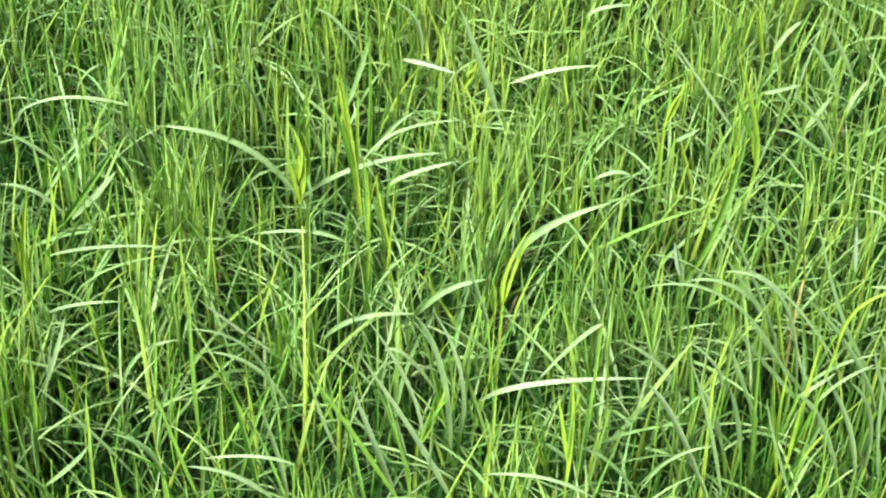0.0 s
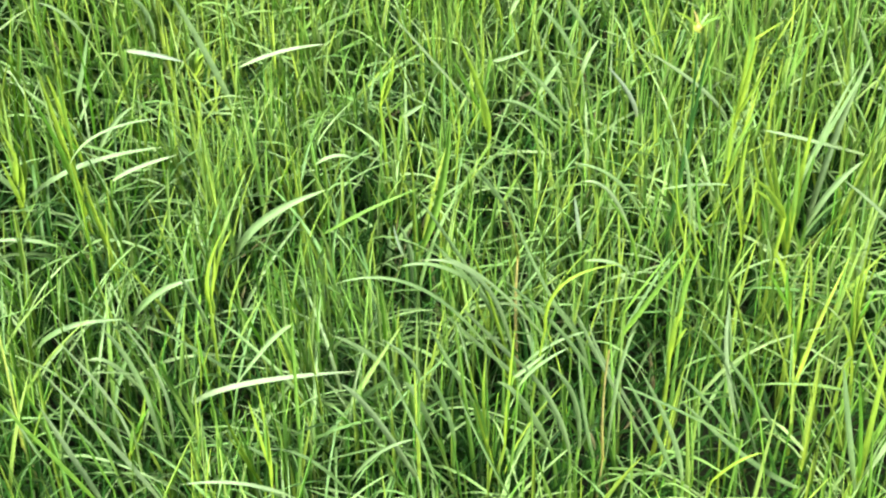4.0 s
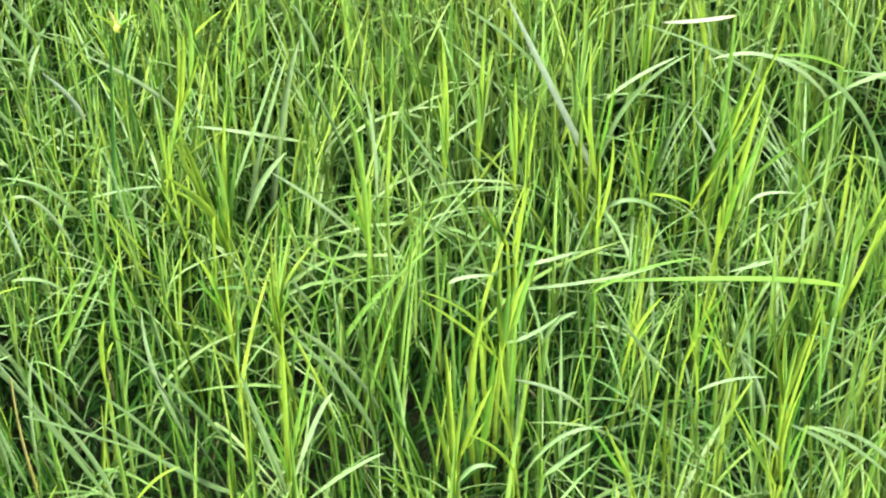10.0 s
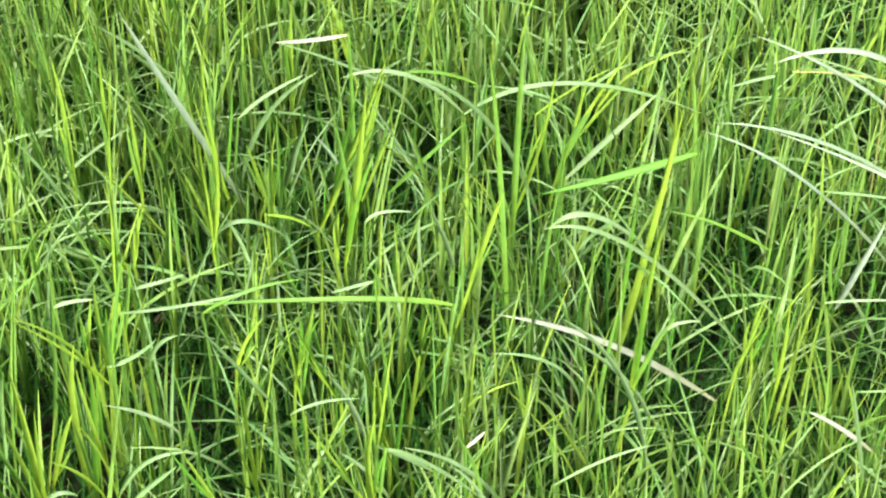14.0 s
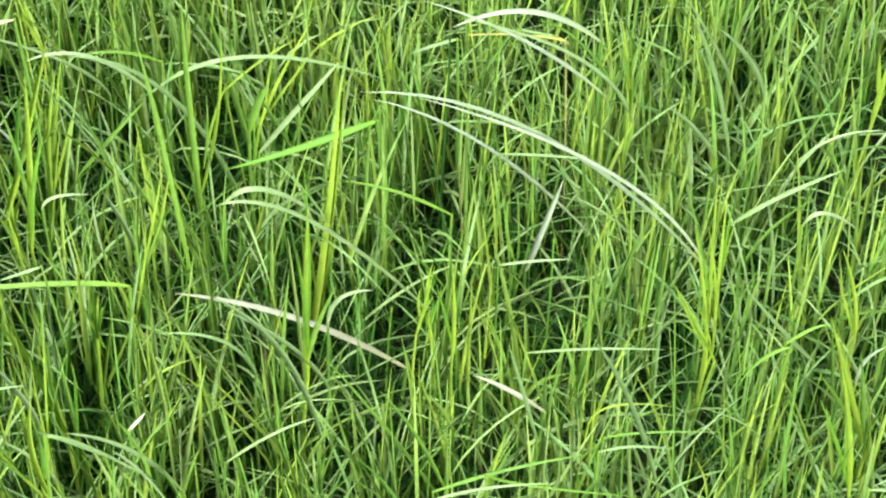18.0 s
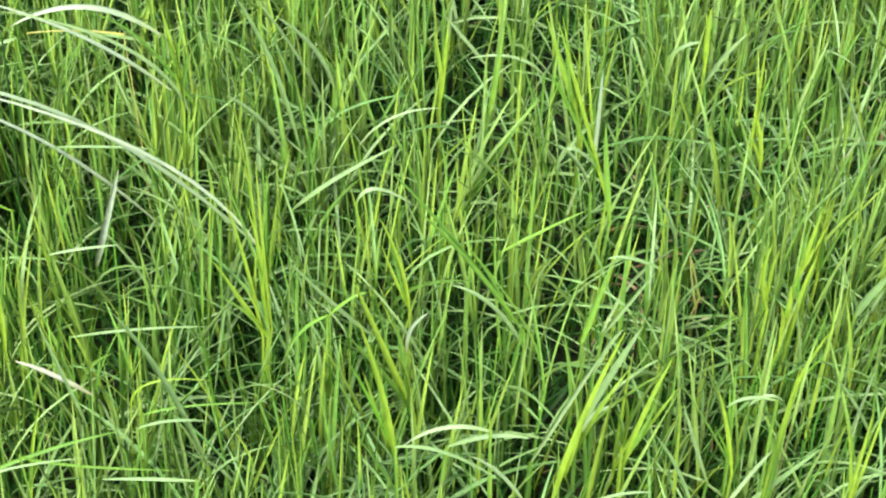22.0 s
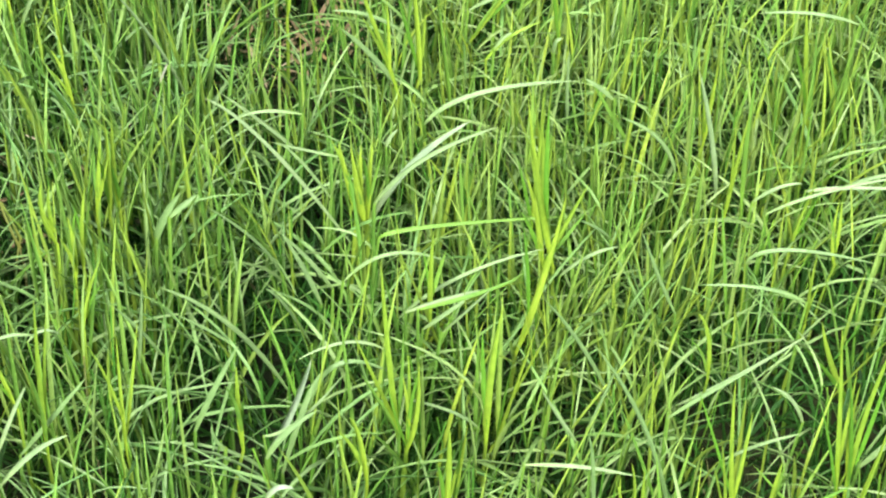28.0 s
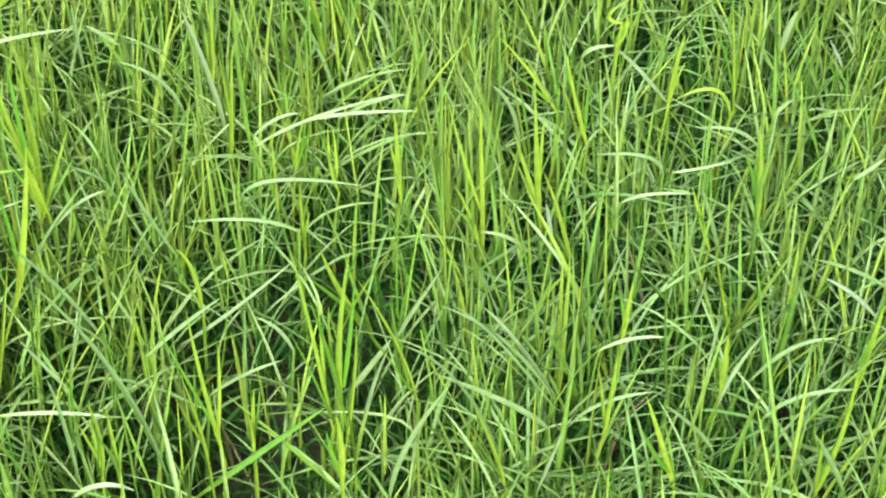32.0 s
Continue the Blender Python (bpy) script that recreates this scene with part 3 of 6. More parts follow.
plant(2.632, 0.965,
      (-0.006, 0.015, 0.101, 152, 0.012, 0.095, 0.022, 0.184, 0.0072, "yellow"),
      (0.006, -0.015, 0.268, 152, 0.042, 0.012, 0.091, 0.011, 0.0045, "pale"))
plant(2.489, 0.890,
      (-0.012, 0.005, 0.143, -33, 0.003, 0.057, 0.009, 0.137, 0.0060, "yellow"),
      (0.010, 0.009, 0.138, 152, 0.005, 0.093, 0.005, 0.180, 0.0059, "green"),
      (0.002, -0.014, 0.179, -33, 0.021, 0.021, 0.041, 0.028, 0.0047, "pale"))
plant(2.455, 0.819,
      (0.012, 0.007, 0.223, -30, 0.051, 0.032, 0.124, 0.057, 0.0042, "pale"),
      (-0.012, -0.007, 0.187, -33, 0.034, 0.020, 0.110, 0.012, 0.0056, "pale"))
plant(2.523, 0.717,
      (0.000, 0.000, 0.020, 152, 0.033, 0.080, 0.052, 0.147, 0.0078, "yellow"))
plant(2.303, 0.667,
      (-0.019, 0.014, 0.215, -28, 0.032, 0.036, 0.063, 0.065, 0.0052, "pale"),
      (0.019, -0.014, 0.171, -33, 0.028, 0.026, 0.060, 0.044, 0.0048, "pale"))
plant(2.180, 1.061,
      (0.005, -0.008, 0.102, 152, 0.071, 0.125, 0.121, 0.178, 0.0049, "pale"),
      (-0.011, -0.004, 0.164, 157, 0.022, 0.044, 0.042, 0.072, 0.0047, "pale"),
      (0.006, 0.012, 0.194, 157, 0.030, 0.011, 0.060, 0.022, 0.0041, "pale"))
plant(1.797, 0.884,
      (-0.001, -0.032, 0.215, -28, 0.031, 0.044, 0.059, 0.065, 0.0063, "pale"),
      (-0.006, 0.018, 0.187, 157, 0.018, 0.059, 0.040, 0.101, 0.0047, "pale"),
      (0.007, 0.015, 0.184, -23, 0.021, 0.058, 0.036, 0.093, 0.0048, "pale"))
plant(2.393, 0.564,
      (0.007, 0.012, 0.133, -30, 0.008, 0.082, 0.012, 0.152, 0.0044, "yellow"),
      (0.007, -0.012, 0.168, -33, 0.010, 0.065, 0.023, 0.112, 0.0056, "pale"),
      (-0.013, -0.000, 0.109, 147, 0.038, 0.060, 0.078, 0.117, 0.0046, "green"))
plant(2.379, 0.515,
      (-0.024, -0.011, 0.198, 147, -0.000, 0.050, 0.002, 0.087, 0.0071, "yellow"),
      (0.005, 0.018, 0.157, 147, 0.003, 0.058, 0.006, 0.100, 0.0043, "yellow"),
      (0.020, -0.007, 0.145, -33, 0.014, 0.066, 0.047, 0.143, 0.0062, "pale"))
plant(2.669, 0.453,
      (-0.000, -0.013, 0.159, 147, -0.000, 0.043, 0.001, 0.078, 0.0067, "yellow"),
      (0.026, -0.008, 0.143, -33, 0.035, 0.051, 0.074, 0.064, 0.0054, "pale"),
      (-0.026, 0.022, 0.139, 147, 0.007, 0.072, 0.011, 0.140, 0.0062, "green"))
plant(2.775, 0.568,
      (-0.010, 0.010, 0.147, 147, 0.010, 0.036, 0.021, 0.077, 0.0053, "yellow"),
      (0.013, -0.017, 0.114, 147, 0.001, 0.073, 0.008, 0.161, 0.0066, "green"),
      (-0.003, 0.006, 0.146, 147, 0.011, 0.043, 0.021, 0.077, 0.0057, "pale"))
plant(2.556, 0.511,
      (-0.004, -0.006, 0.155, 147, 0.047, 0.085, 0.082, 0.125, 0.0039, "pale"),
      (-0.002, -0.000, 0.161, 150, 0.040, 0.072, 0.092, 0.119, 0.0044, "pale"),
      (0.006, 0.007, 0.149, 147, 0.034, 0.071, 0.061, 0.112, 0.0048, "pale"))
plant(2.803, 0.695,
      (0.000, 0.000, 0.191, -33, 0.003, 0.055, 0.009, 0.094, 0.0048, "yellow"))
plant(2.652, 0.406,
      (-0.010, 0.009, 0.180, -32, 0.007, 0.044, 0.028, 0.100, 0.0052, "pale"),
      (-0.017, -0.002, 0.148, 147, 0.016, 0.029, 0.043, 0.061, 0.0053, "pale"),
      (0.027, -0.007, 0.166, -33, 0.028, 0.029, 0.071, 0.037, 0.0048, "pale"))
plant(2.806, 0.799,
      (0.019, -0.000, 0.178, -33, 0.006, 0.021, 0.008, 0.035, 0.0097, "yellow"),
      (-0.019, 0.000, 0.183, -33, 0.010, 0.011, 0.030, 0.014, 0.0054, "pale"))
plant(2.203, 0.619,
      (0.005, -0.007, 0.192, 150, -0.003, 0.051, 0.002, 0.093, 0.0051, "yellow"),
      (0.020, -0.004, 0.159, 147, 0.001, 0.058, 0.002, 0.107, 0.0053, "yellow"),
      (-0.002, 0.027, 0.155, 147, 0.004, 0.079, 0.010, 0.127, 0.0047, "pale"),
      (-0.023, -0.016, 0.199, -33, 0.023, 0.015, 0.047, 0.008, 0.0061, "pale"))
plant(0.240, 1.298,
      (-0.004, 0.012, 0.229, 175, 0.008, 0.027, 0.032, 0.051, 0.0045, "pale"),
      (-0.006, -0.007, 0.122, -180, 0.037, 0.090, 0.062, 0.128, 0.0069, "pale"),
      (0.010, -0.005, 0.115, 179, 0.020, 0.088, 0.048, 0.170, 0.0062, "pale"))
plant(0.333, 1.395,
      (-0.016, 0.007, 0.151, 182, 0.029, 0.102, 0.082, 0.129, 0.0053, "pale"),
      (-0.007, 0.003, 0.150, -7, 0.023, 0.029, 0.054, 0.050, 0.0046, "pale"),
      (0.013, -0.000, 0.184, 175, 0.051, 0.069, 0.090, 0.096, 0.0037, "pale"),
      (0.009, -0.010, 0.207, 3, 0.013, 0.057, 0.062, 0.078, 0.0043, "yellow"))
plant(0.562, 1.509,
      (-0.006, -0.013, 0.229, 182, 0.014, 0.028, 0.037, 0.056, 0.0069, "yellow"),
      (0.003, 0.004, 0.161, 173, 0.015, 0.078, 0.029, 0.152, 0.0086, "yellow"),
      (0.004, 0.009, 0.155, -7, 0.002, 0.085, 0.009, 0.185, 0.0081, "yellow"))
plant(0.213, 1.394,
      (0.006, 0.002, 0.119, -180, 0.023, 0.045, 0.060, 0.074, 0.0066, "pale"),
      (-0.006, -0.002, 0.175, 182, 0.003, 0.058, 0.008, 0.100, 0.0058, "green"))
plant(0.117, 1.268,
      (-0.004, -0.005, 0.147, 182, 0.000, 0.074, 0.005, 0.138, 0.0056, "yellow"),
      (-0.012, 0.014, 0.122, -180, 0.019, 0.063, 0.032, 0.117, 0.0047, "yellow"),
      (0.018, -0.025, 0.162, -180, 0.044, 0.021, 0.095, 0.020, 0.0044, "pale"),
      (-0.001, 0.016, 0.157, -180, 0.011, 0.013, 0.026, 0.026, 0.0051, "pale"))
plant(0.277, 1.331,
      (-0.026, -0.003, 0.133, -180, 0.017, 0.056, 0.029, 0.076, 0.0070, "pale"),
      (-0.012, -0.005, 0.134, 179, 0.008, 0.044, 0.021, 0.086, 0.0062, "pale"),
      (0.007, 0.011, 0.050, 182, 0.008, 0.095, 0.019, 0.225, 0.0054, "green"),
      (0.031, -0.003, 0.122, -1, 0.003, 0.073, 0.006, 0.155, 0.0068, "yellow"))
plant(0.405, 1.477,
      (-0.024, -0.006, 0.204, -7, 0.024, -0.000, 0.042, -0.015, 0.0046, "pale"),
      (0.024, 0.006, 0.182, 182, 0.015, 0.058, 0.037, 0.093, 0.0045, "green"))
plant(0.308, 1.294,
      (0.008, 0.010, 0.228, -5, 0.016, 0.028, 0.040, 0.052, 0.0040, "pale"),
      (0.003, -0.023, 0.125, 179, 0.027, 0.080, 0.044, 0.136, 0.0061, "pale"),
      (-0.011, 0.013, 0.125, -180, 0.012, 0.064, 0.021, 0.132, 0.0048, "yellow"))
plant(0.433, 1.334,
      (0.000, 0.000, 0.106, 173, 0.044, 0.105, 0.071, 0.174, 0.0050, "pale"))
plant(0.800, 1.394,
      (0.006, 0.001, 0.236, -7, 0.023, 0.007, 0.046, 0.017, 0.0055, "pale"),
      (-0.006, -0.001, 0.178, -7, 0.008, 0.057, 0.014, 0.097, 0.0056, "green"))
plant(0.507, 1.373,
      (0.004, -0.018, 0.119, 173, 0.017, 0.082, 0.020, 0.158, 0.0056, "pale"),
      (-0.004, 0.018, 0.167, 173, 0.004, 0.036, 0.009, 0.085, 0.0051, "pale"))
plant(1.001, 1.678,
      (-0.028, 0.003, 0.142, -11, 0.001, 0.073, 0.004, 0.143, 0.0068, "yellow"),
      (0.028, -0.003, 0.200, 173, 0.006, 0.028, 0.014, 0.069, 0.0064, "yellow"))
plant(0.924, 1.293,
      (0.006, 0.023, 0.185, -11, 0.012, 0.058, 0.019, 0.100, 0.0055, "yellow"),
      (0.009, -0.014, 0.185, 173, 0.006, 0.071, 0.013, 0.150, 0.0061, "yellow"),
      (-0.015, -0.009, 0.198, 173, 0.027, 0.050, 0.057, 0.104, 0.0044, "pale"))
plant(1.303, 1.250,
      (0.000, 0.010, 0.200, -11, -0.003, 0.043, 0.003, 0.085, 0.0046, "yellow"),
      (-0.012, 0.010, 0.197, -16, 0.008, 0.042, 0.016, 0.088, 0.0042, "yellow"),
      (0.011, -0.020, 0.193, -13, 0.002, 0.058, 0.000, 0.126, 0.0050, "yellow"))
plant(1.665, 1.485,
      (0.004, 0.028, 0.113, 169, 0.025, 0.075, 0.072, 0.167, 0.0063, "pale"),
      (-0.004, -0.028, 0.196, 167, 0.018, 0.050, 0.052, 0.091, 0.0061, "pale"))
plant(1.378, 1.300,
      (-0.013, -0.021, 0.244, -13, 0.028, 0.005, 0.060, 0.007, 0.0033, "pale"),
      (0.013, 0.021, 0.197, 169, 0.007, 0.043, 0.006, 0.078, 0.0052, "green"))
plant(1.420, 0.986,
      (0.000, 0.000, 0.278, 162, 0.037, 0.002, 0.070, 0.001, 0.0041, "pale"))
plant(1.568, 0.971,
      (0.000, 0.000, 0.280, -18, 0.038, -0.006, 0.082, -0.042, 0.0046, "pale"))
plant(1.756, 0.972,
      (-0.002, -0.002, 0.211, 162, -0.001, 0.041, 0.005, 0.074, 0.0061, "yellow"),
      (0.002, 0.002, 0.177, -23, 0.013, 0.072, 0.030, 0.140, 0.0060, "yellow"))
plant(1.562, 1.129,
      (0.004, 0.012, 0.248, -18, 0.018, 0.020, 0.031, 0.027, 0.0040, "green"),
      (-0.004, -0.012, 0.275, 162, 0.022, -0.020, 0.036, -0.055, 0.0040, "green"))
plant(1.829, 1.315,
      (0.000, 0.000, 0.172, -18, 0.013, 0.028, 0.047, -0.013, 0.0050, "pale"))
plant(1.854, 0.917,
      (-0.006, -0.011, 0.158, -23, 0.004, 0.095, 0.011, 0.190, 0.0059, "yellow"),
      (0.006, 0.011, 0.277, 162, 0.022, 0.003, 0.038, -0.008, 0.0043, "pale"))
plant(2.103, 0.705,
      (-0.002, -0.003, 0.163, -30, 0.001, 0.073, 0.001, 0.122, 0.0068, "yellow"),
      (0.002, 0.003, 0.141, -32, 0.007, 0.074, 0.014, 0.144, 0.0073, "yellow"))
plant(2.050, 0.737,
      (0.000, 0.000, 0.201, 150, 0.005, 0.057, 0.012, 0.084, 0.0059, "yellow"))
plant(2.686, 0.660,
      (-0.004, -0.003, 0.088, 150, 0.015, 0.075, 0.031, 0.132, 0.0058, "yellow"),
      (-0.018, 0.031, 0.129, 147, 0.005, 0.071, 0.010, 0.171, 0.0075, "yellow"),
      (0.022, -0.028, 0.188, -33, 0.023, 0.011, 0.061, 0.011, 0.0045, "pale"))
plant(2.456, 1.032,
      (-0.013, 0.004, 0.185, 147, 0.014, 0.014, 0.028, 0.024, 0.0055, "pale"),
      (0.013, -0.004, 0.107, 150, 0.026, 0.051, 0.050, 0.100, 0.0052, "green"))
plant(0.505, 1.542,
      (0.026, 0.006, 0.144, 171, 0.007, 0.079, 0.005, 0.141, 0.0054, "yellow"),
      (-0.003, -0.010, 0.121, 183, 0.030, 0.059, 0.041, 0.164, 0.0046, "yellow"),
      (-0.023, 0.004, 0.160, 173, 0.006, 0.071, 0.014, 0.112, 0.0054, "pale"))
plant(2.233, 0.721,
      (-0.001, -0.008, 0.196, -32, 0.010, 0.043, 0.019, 0.084, 0.0039, "pale"),
      (0.001, 0.008, 0.157, 147, 0.015, 0.029, 0.032, 0.064, 0.0043, "pale"))
plant(0.546, 1.352,
      (-0.002, -0.000, 0.028, 175, 0.029, 0.100, 0.061, 0.194, 0.0039, "pale"),
      (0.002, 0.000, 0.100, 173, 0.034, 0.068, 0.083, 0.140, 0.0051, "pale"))
plant(0.209, 1.677,
      (-0.009, -0.023, 0.224, -5, 0.011, 0.034, 0.012, 0.061, 0.0061, "yellow"),
      (0.009, 0.023, 0.167, 0, 0.010, 0.008, 0.023, 0.018, 0.0065, "pale"))
plant(1.288, 1.089,
      (0.014, -0.021, 0.254, -13, 0.039, -0.015, 0.121, -0.030, 0.0038, "green"),
      (-0.009, 0.014, 0.193, 167, 0.023, 0.073, 0.050, 0.129, 0.0045, "green"),
      (-0.022, 0.004, 0.210, -13, 0.059, 0.029, 0.118, 0.047, 0.0044, "green"),
      (0.018, 0.002, 0.174, -16, 0.007, 0.057, 0.019, 0.111, 0.0048, "yellow"))
plant(1.238, 1.061,
      (0.000, 0.000, 0.234, -16, 0.045, 0.031, 0.113, 0.046, 0.0034, "pale"))
plant(1.483, 1.251,
      (0.000, 0.000, 0.150, -16, 0.003, 0.064, 0.007, 0.125, 0.0038, "green"))
plant(1.734, 1.185,
      (-0.002, -0.002, 0.091, 164, 0.008, 0.102, 0.010, 0.184, 0.0038, "green"),
      (-0.006, -0.033, 0.169, 157, 0.017, 0.051, 0.036, 0.086, 0.0054, "green"),
      (0.007, 0.035, 0.188, -23, 0.033, 0.028, 0.072, 0.059, 0.0044, "green"))
plant(2.182, 0.786,
      (0.010, 0.005, 0.104, -30, 0.013, 0.068, 0.034, 0.181, 0.0055, "yellow"),
      (-0.010, -0.017, 0.144, -23, 0.002, 0.089, 0.009, 0.171, 0.0075, "yellow"),
      (-0.001, 0.012, 0.127, 150, 0.026, 0.022, 0.071, 0.036, 0.0042, "pale"))
plant(2.303, 0.604,
      (-0.014, -0.009, 0.163, 150, 0.005, 0.059, 0.014, 0.122, 0.0043, "yellow"),
      (0.008, 0.008, 0.135, 147, 0.011, 0.101, 0.017, 0.188, 0.0049, "yellow"),
      (0.025, -0.010, 0.158, -33, 0.002, 0.044, 0.004, 0.079, 0.0058, "yellow"),
      (-0.019, 0.011, 0.106, -33, 0.062, 0.069, 0.108, 0.119, 0.0071, "green"))
plant(2.489, 0.467,
      (0.010, 0.031, 0.129, 150, 0.037, 0.103, 0.080, 0.151, 0.0039, "pale"),
      (0.005, -0.022, 0.154, -33, 0.009, 0.044, 0.018, 0.080, 0.0052, "pale"),
      (-0.015, -0.009, 0.153, 147, 0.012, 0.058, 0.026, 0.107, 0.0062, "yellow"))
plant(2.764, 0.758,
      (0.027, -0.005, 0.258, -30, -0.011, 0.010, 0.005, 0.027, 0.0049, "yellow"),
      (-0.012, -0.020, 0.139, 147, 0.013, 0.057, 0.026, 0.124, 0.0049, "yellow"),
      (-0.015, 0.024, 0.147, 147, 0.025, 0.049, 0.056, 0.096, 0.0044, "yellow"))
plant(0.074, 1.423,
      (-0.020, 0.011, 0.190, 3, 0.002, 0.043, 0.019, 0.095, 0.0059, "yellow"),
      (0.020, -0.011, 0.087, -180, 0.037, 0.056, 0.099, 0.107, 0.0054, "pale"))
plant(-0.132, 1.268,
      (0.001, 0.030, 0.180, 183, 0.023, 0.077, 0.076, 0.100, 0.0042, "pale"),
      (0.000, -0.029, 0.143, -180, 0.032, 0.026, 0.070, 0.033, 0.0061, "pale"),
      (0.012, -0.006, 0.117, -180, 0.009, 0.057, 0.023, 0.111, 0.0057, "pale"),
      (-0.013, 0.005, 0.102, -180, 0.013, 0.085, 0.030, 0.165, 0.0060, "green"))
plant(-0.210, 1.179,
      (0.000, 0.000, 0.229, 183, 0.014, 0.035, 0.039, 0.051, 0.0049, "pale"))
plant(-0.106, 1.164,
      (0.000, 0.000, 0.271, 183, 0.030, 0.009, 0.070, 0.005, 0.0039, "pale"))
plant(1.140, 1.384,
      (-0.016, 0.001, 0.139, 167, 0.011, 0.197, 0.023, 0.321, 0.0077, "green"),
      (0.016, -0.001, 0.262, -9, 0.036, 0.014, 0.089, -0.034, 0.0066, "pale"))
plant(-0.143, 1.643,
      (0.001, -0.013, 0.120, -180, -0.004, 0.051, 0.008, 0.099, 0.0083, "yellow"),
      (-0.004, -0.006, 0.121, 0, 0.013, 0.044, 0.005, 0.086, 0.0065, "yellow"),
      (-0.000, 0.016, 0.094, -180, 0.055, 0.069, 0.139, 0.089, 0.0085, "pale"),
      (0.003, 0.003, 0.114, 0, 0.057, 0.044, 0.135, 0.067, 0.0078, "pale"))
plant(-0.069, 1.634,
      (-0.013, -0.005, 0.097, -180, 0.011, 0.100, 0.024, 0.195, 0.0083, "yellow"),
      (0.013, 0.005, 0.144, 0, 0.027, 0.018, 0.066, 0.034, 0.0057, "pale"))
plant(-0.122, 1.367,
      (-0.007, -0.000, 0.116, -180, 0.029, 0.048, 0.071, 0.064, 0.0053, "pale"),
      (0.007, 0.000, 0.080, -180, 0.000, 0.150, 0.002, 0.254, 0.0045, "brown"))
plant(-0.053, 1.790,
      (0.000, 0.000, 0.177, 0, 0.027, -0.005, 0.056, -0.015, 0.0063, "whitish"))
plant(-0.301, 1.687,
      (-0.008, 0.023, 0.161, -180, 0.071, 0.007, 0.121, -0.020, 0.0053, "pale"),
      (0.008, -0.023, 0.115, -180, 0.010, 0.036, 0.027, 0.073, 0.0059, "pale"))
plant(-0.381, 1.778,
      (0.000, 0.000, 0.115, 0, 0.010, 0.026, 0.026, 0.042, 0.0068, "pale"))
plant(-0.364, 1.587,
      (0.003, -0.009, 0.139, -180, 0.025, 0.024, 0.056, 0.031, 0.0057, "pale"),
      (0.005, 0.014, 0.108, 0, 0.027, 0.035, 0.047, 0.066, 0.0090, "pale"),
      (-0.008, -0.005, 0.109, 0, 0.033, 0.053, 0.071, 0.125, 0.0073, "green"))
plant(-0.371, 1.650,
      (0.000, 0.000, 0.128, -180, 0.028, 0.028, 0.059, 0.044, 0.0052, "pale"))
plant(-0.184, 1.729,
      (0.000, 0.000, 0.119, -180, 0.011, 0.050, 0.035, 0.091, 0.0060, "pale"))
plant(-0.084, 1.705,
      (-0.008, -0.010, 0.118, -180, 0.011, 0.057, 0.021, 0.113, 0.0072, "yellow"),
      (0.006, -0.003, 0.121, 0, 0.019, 0.038, 0.040, 0.061, 0.0066, "pale"),
      (0.002, 0.013, 0.106, -180, -0.002, 0.080, 0.003, 0.163, 0.0075, "green"))
plant(-0.106, 1.777,
      (0.000, 0.000, 0.122, 0, 0.013, 0.045, 0.021, 0.088, 0.0088, "pale"))
plant(-0.066, 1.862,
      (0.031, 0.002, 0.124, -180, 0.007, 0.044, 0.028, 0.067, 0.0069, "pale"),
      (-0.031, -0.002, 0.122, -180, 0.024, 0.042, 0.050, 0.059, 0.0055, "pale"))
plant(0.038, 1.793,
      (0.011, -0.014, 0.113, -180, 0.024, 0.075, 0.050, 0.146, 0.0088, "pale"),
      (0.017, -0.002, 0.152, 0, 0.044, 0.021, 0.089, 0.030, 0.0054, "pale"),
      (-0.028, 0.017, 0.126, 0, 0.008, 0.023, 0.012, 0.041, 0.0075, "yellow"))
plant(0.134, 1.895,
      (0.000, 0.000, 0.164, 0, 0.016, 0.012, 0.045, 0.018, 0.0062, "pale"))
plant(0.297, 1.768,
      (-0.009, -0.003, 0.125, -180, 0.042, 0.063, 0.085, 0.126, 0.0061, "pale"),
      (0.009, 0.003, 0.176, 0, 0.016, 0.005, 0.037, 0.014, 0.0060, "pale"))
plant(0.323, 1.873,
      (-0.004, 0.009, 0.136, -180, 0.008, 0.036, 0.013, 0.072, 0.0064, "yellow"),
      (0.004, -0.009, 0.155, 0, 0.011, 0.026, 0.023, 0.042, 0.0076, "pale"))
plant(0.142, 1.605,
      (0.004, -0.026, 0.131, 0, 0.045, 0.033, 0.089, 0.058, 0.0048, "green"),
      (-0.004, 0.026, 0.171, 0, 0.020, 0.011, 0.037, 0.006, 0.0057, "pale"))
plant(0.062, 1.578,
      (0.000, 0.000, 0.103, 0, 0.031, 0.050, 0.089, 0.087, 0.0108, "pale"))
plant(0.375, 1.705,
      (0.005, 0.015, 0.144, -180, 0.023, 0.042, 0.053, 0.075, 0.0060, "pale"),
      (-0.005, -0.015, 0.158, -180, 0.032, 0.030, 0.058, 0.039, 0.0052, "pale"))
plant(0.399, 1.825,
      (0.008, 0.011, 0.149, -180, 0.017, 0.035, 0.033, 0.063, 0.0069, "pale"),
      (-0.008, -0.011, 0.142, 173, 0.017, 0.037, 0.040, 0.065, 0.0059, "pale"))
plant(0.374, 1.767,
      (0.022, 0.013, 0.150, 0, 0.005, 0.022, 0.015, 0.045, 0.0068, "pale"),
      (-0.022, -0.013, 0.146, -7, 0.011, 0.025, 0.020, 0.047, 0.0077, "pale"))
plant(0.222, 1.546,
      (0.000, 0.000, 0.132, -180, 0.005, 0.021, 0.010, 0.043, 0.0077, "whitish"))
plant(0.323, 1.590,
      (0.000, 0.000, 0.135, -180, 0.016, 0.035, 0.036, 0.069, 0.0057, "pale"))
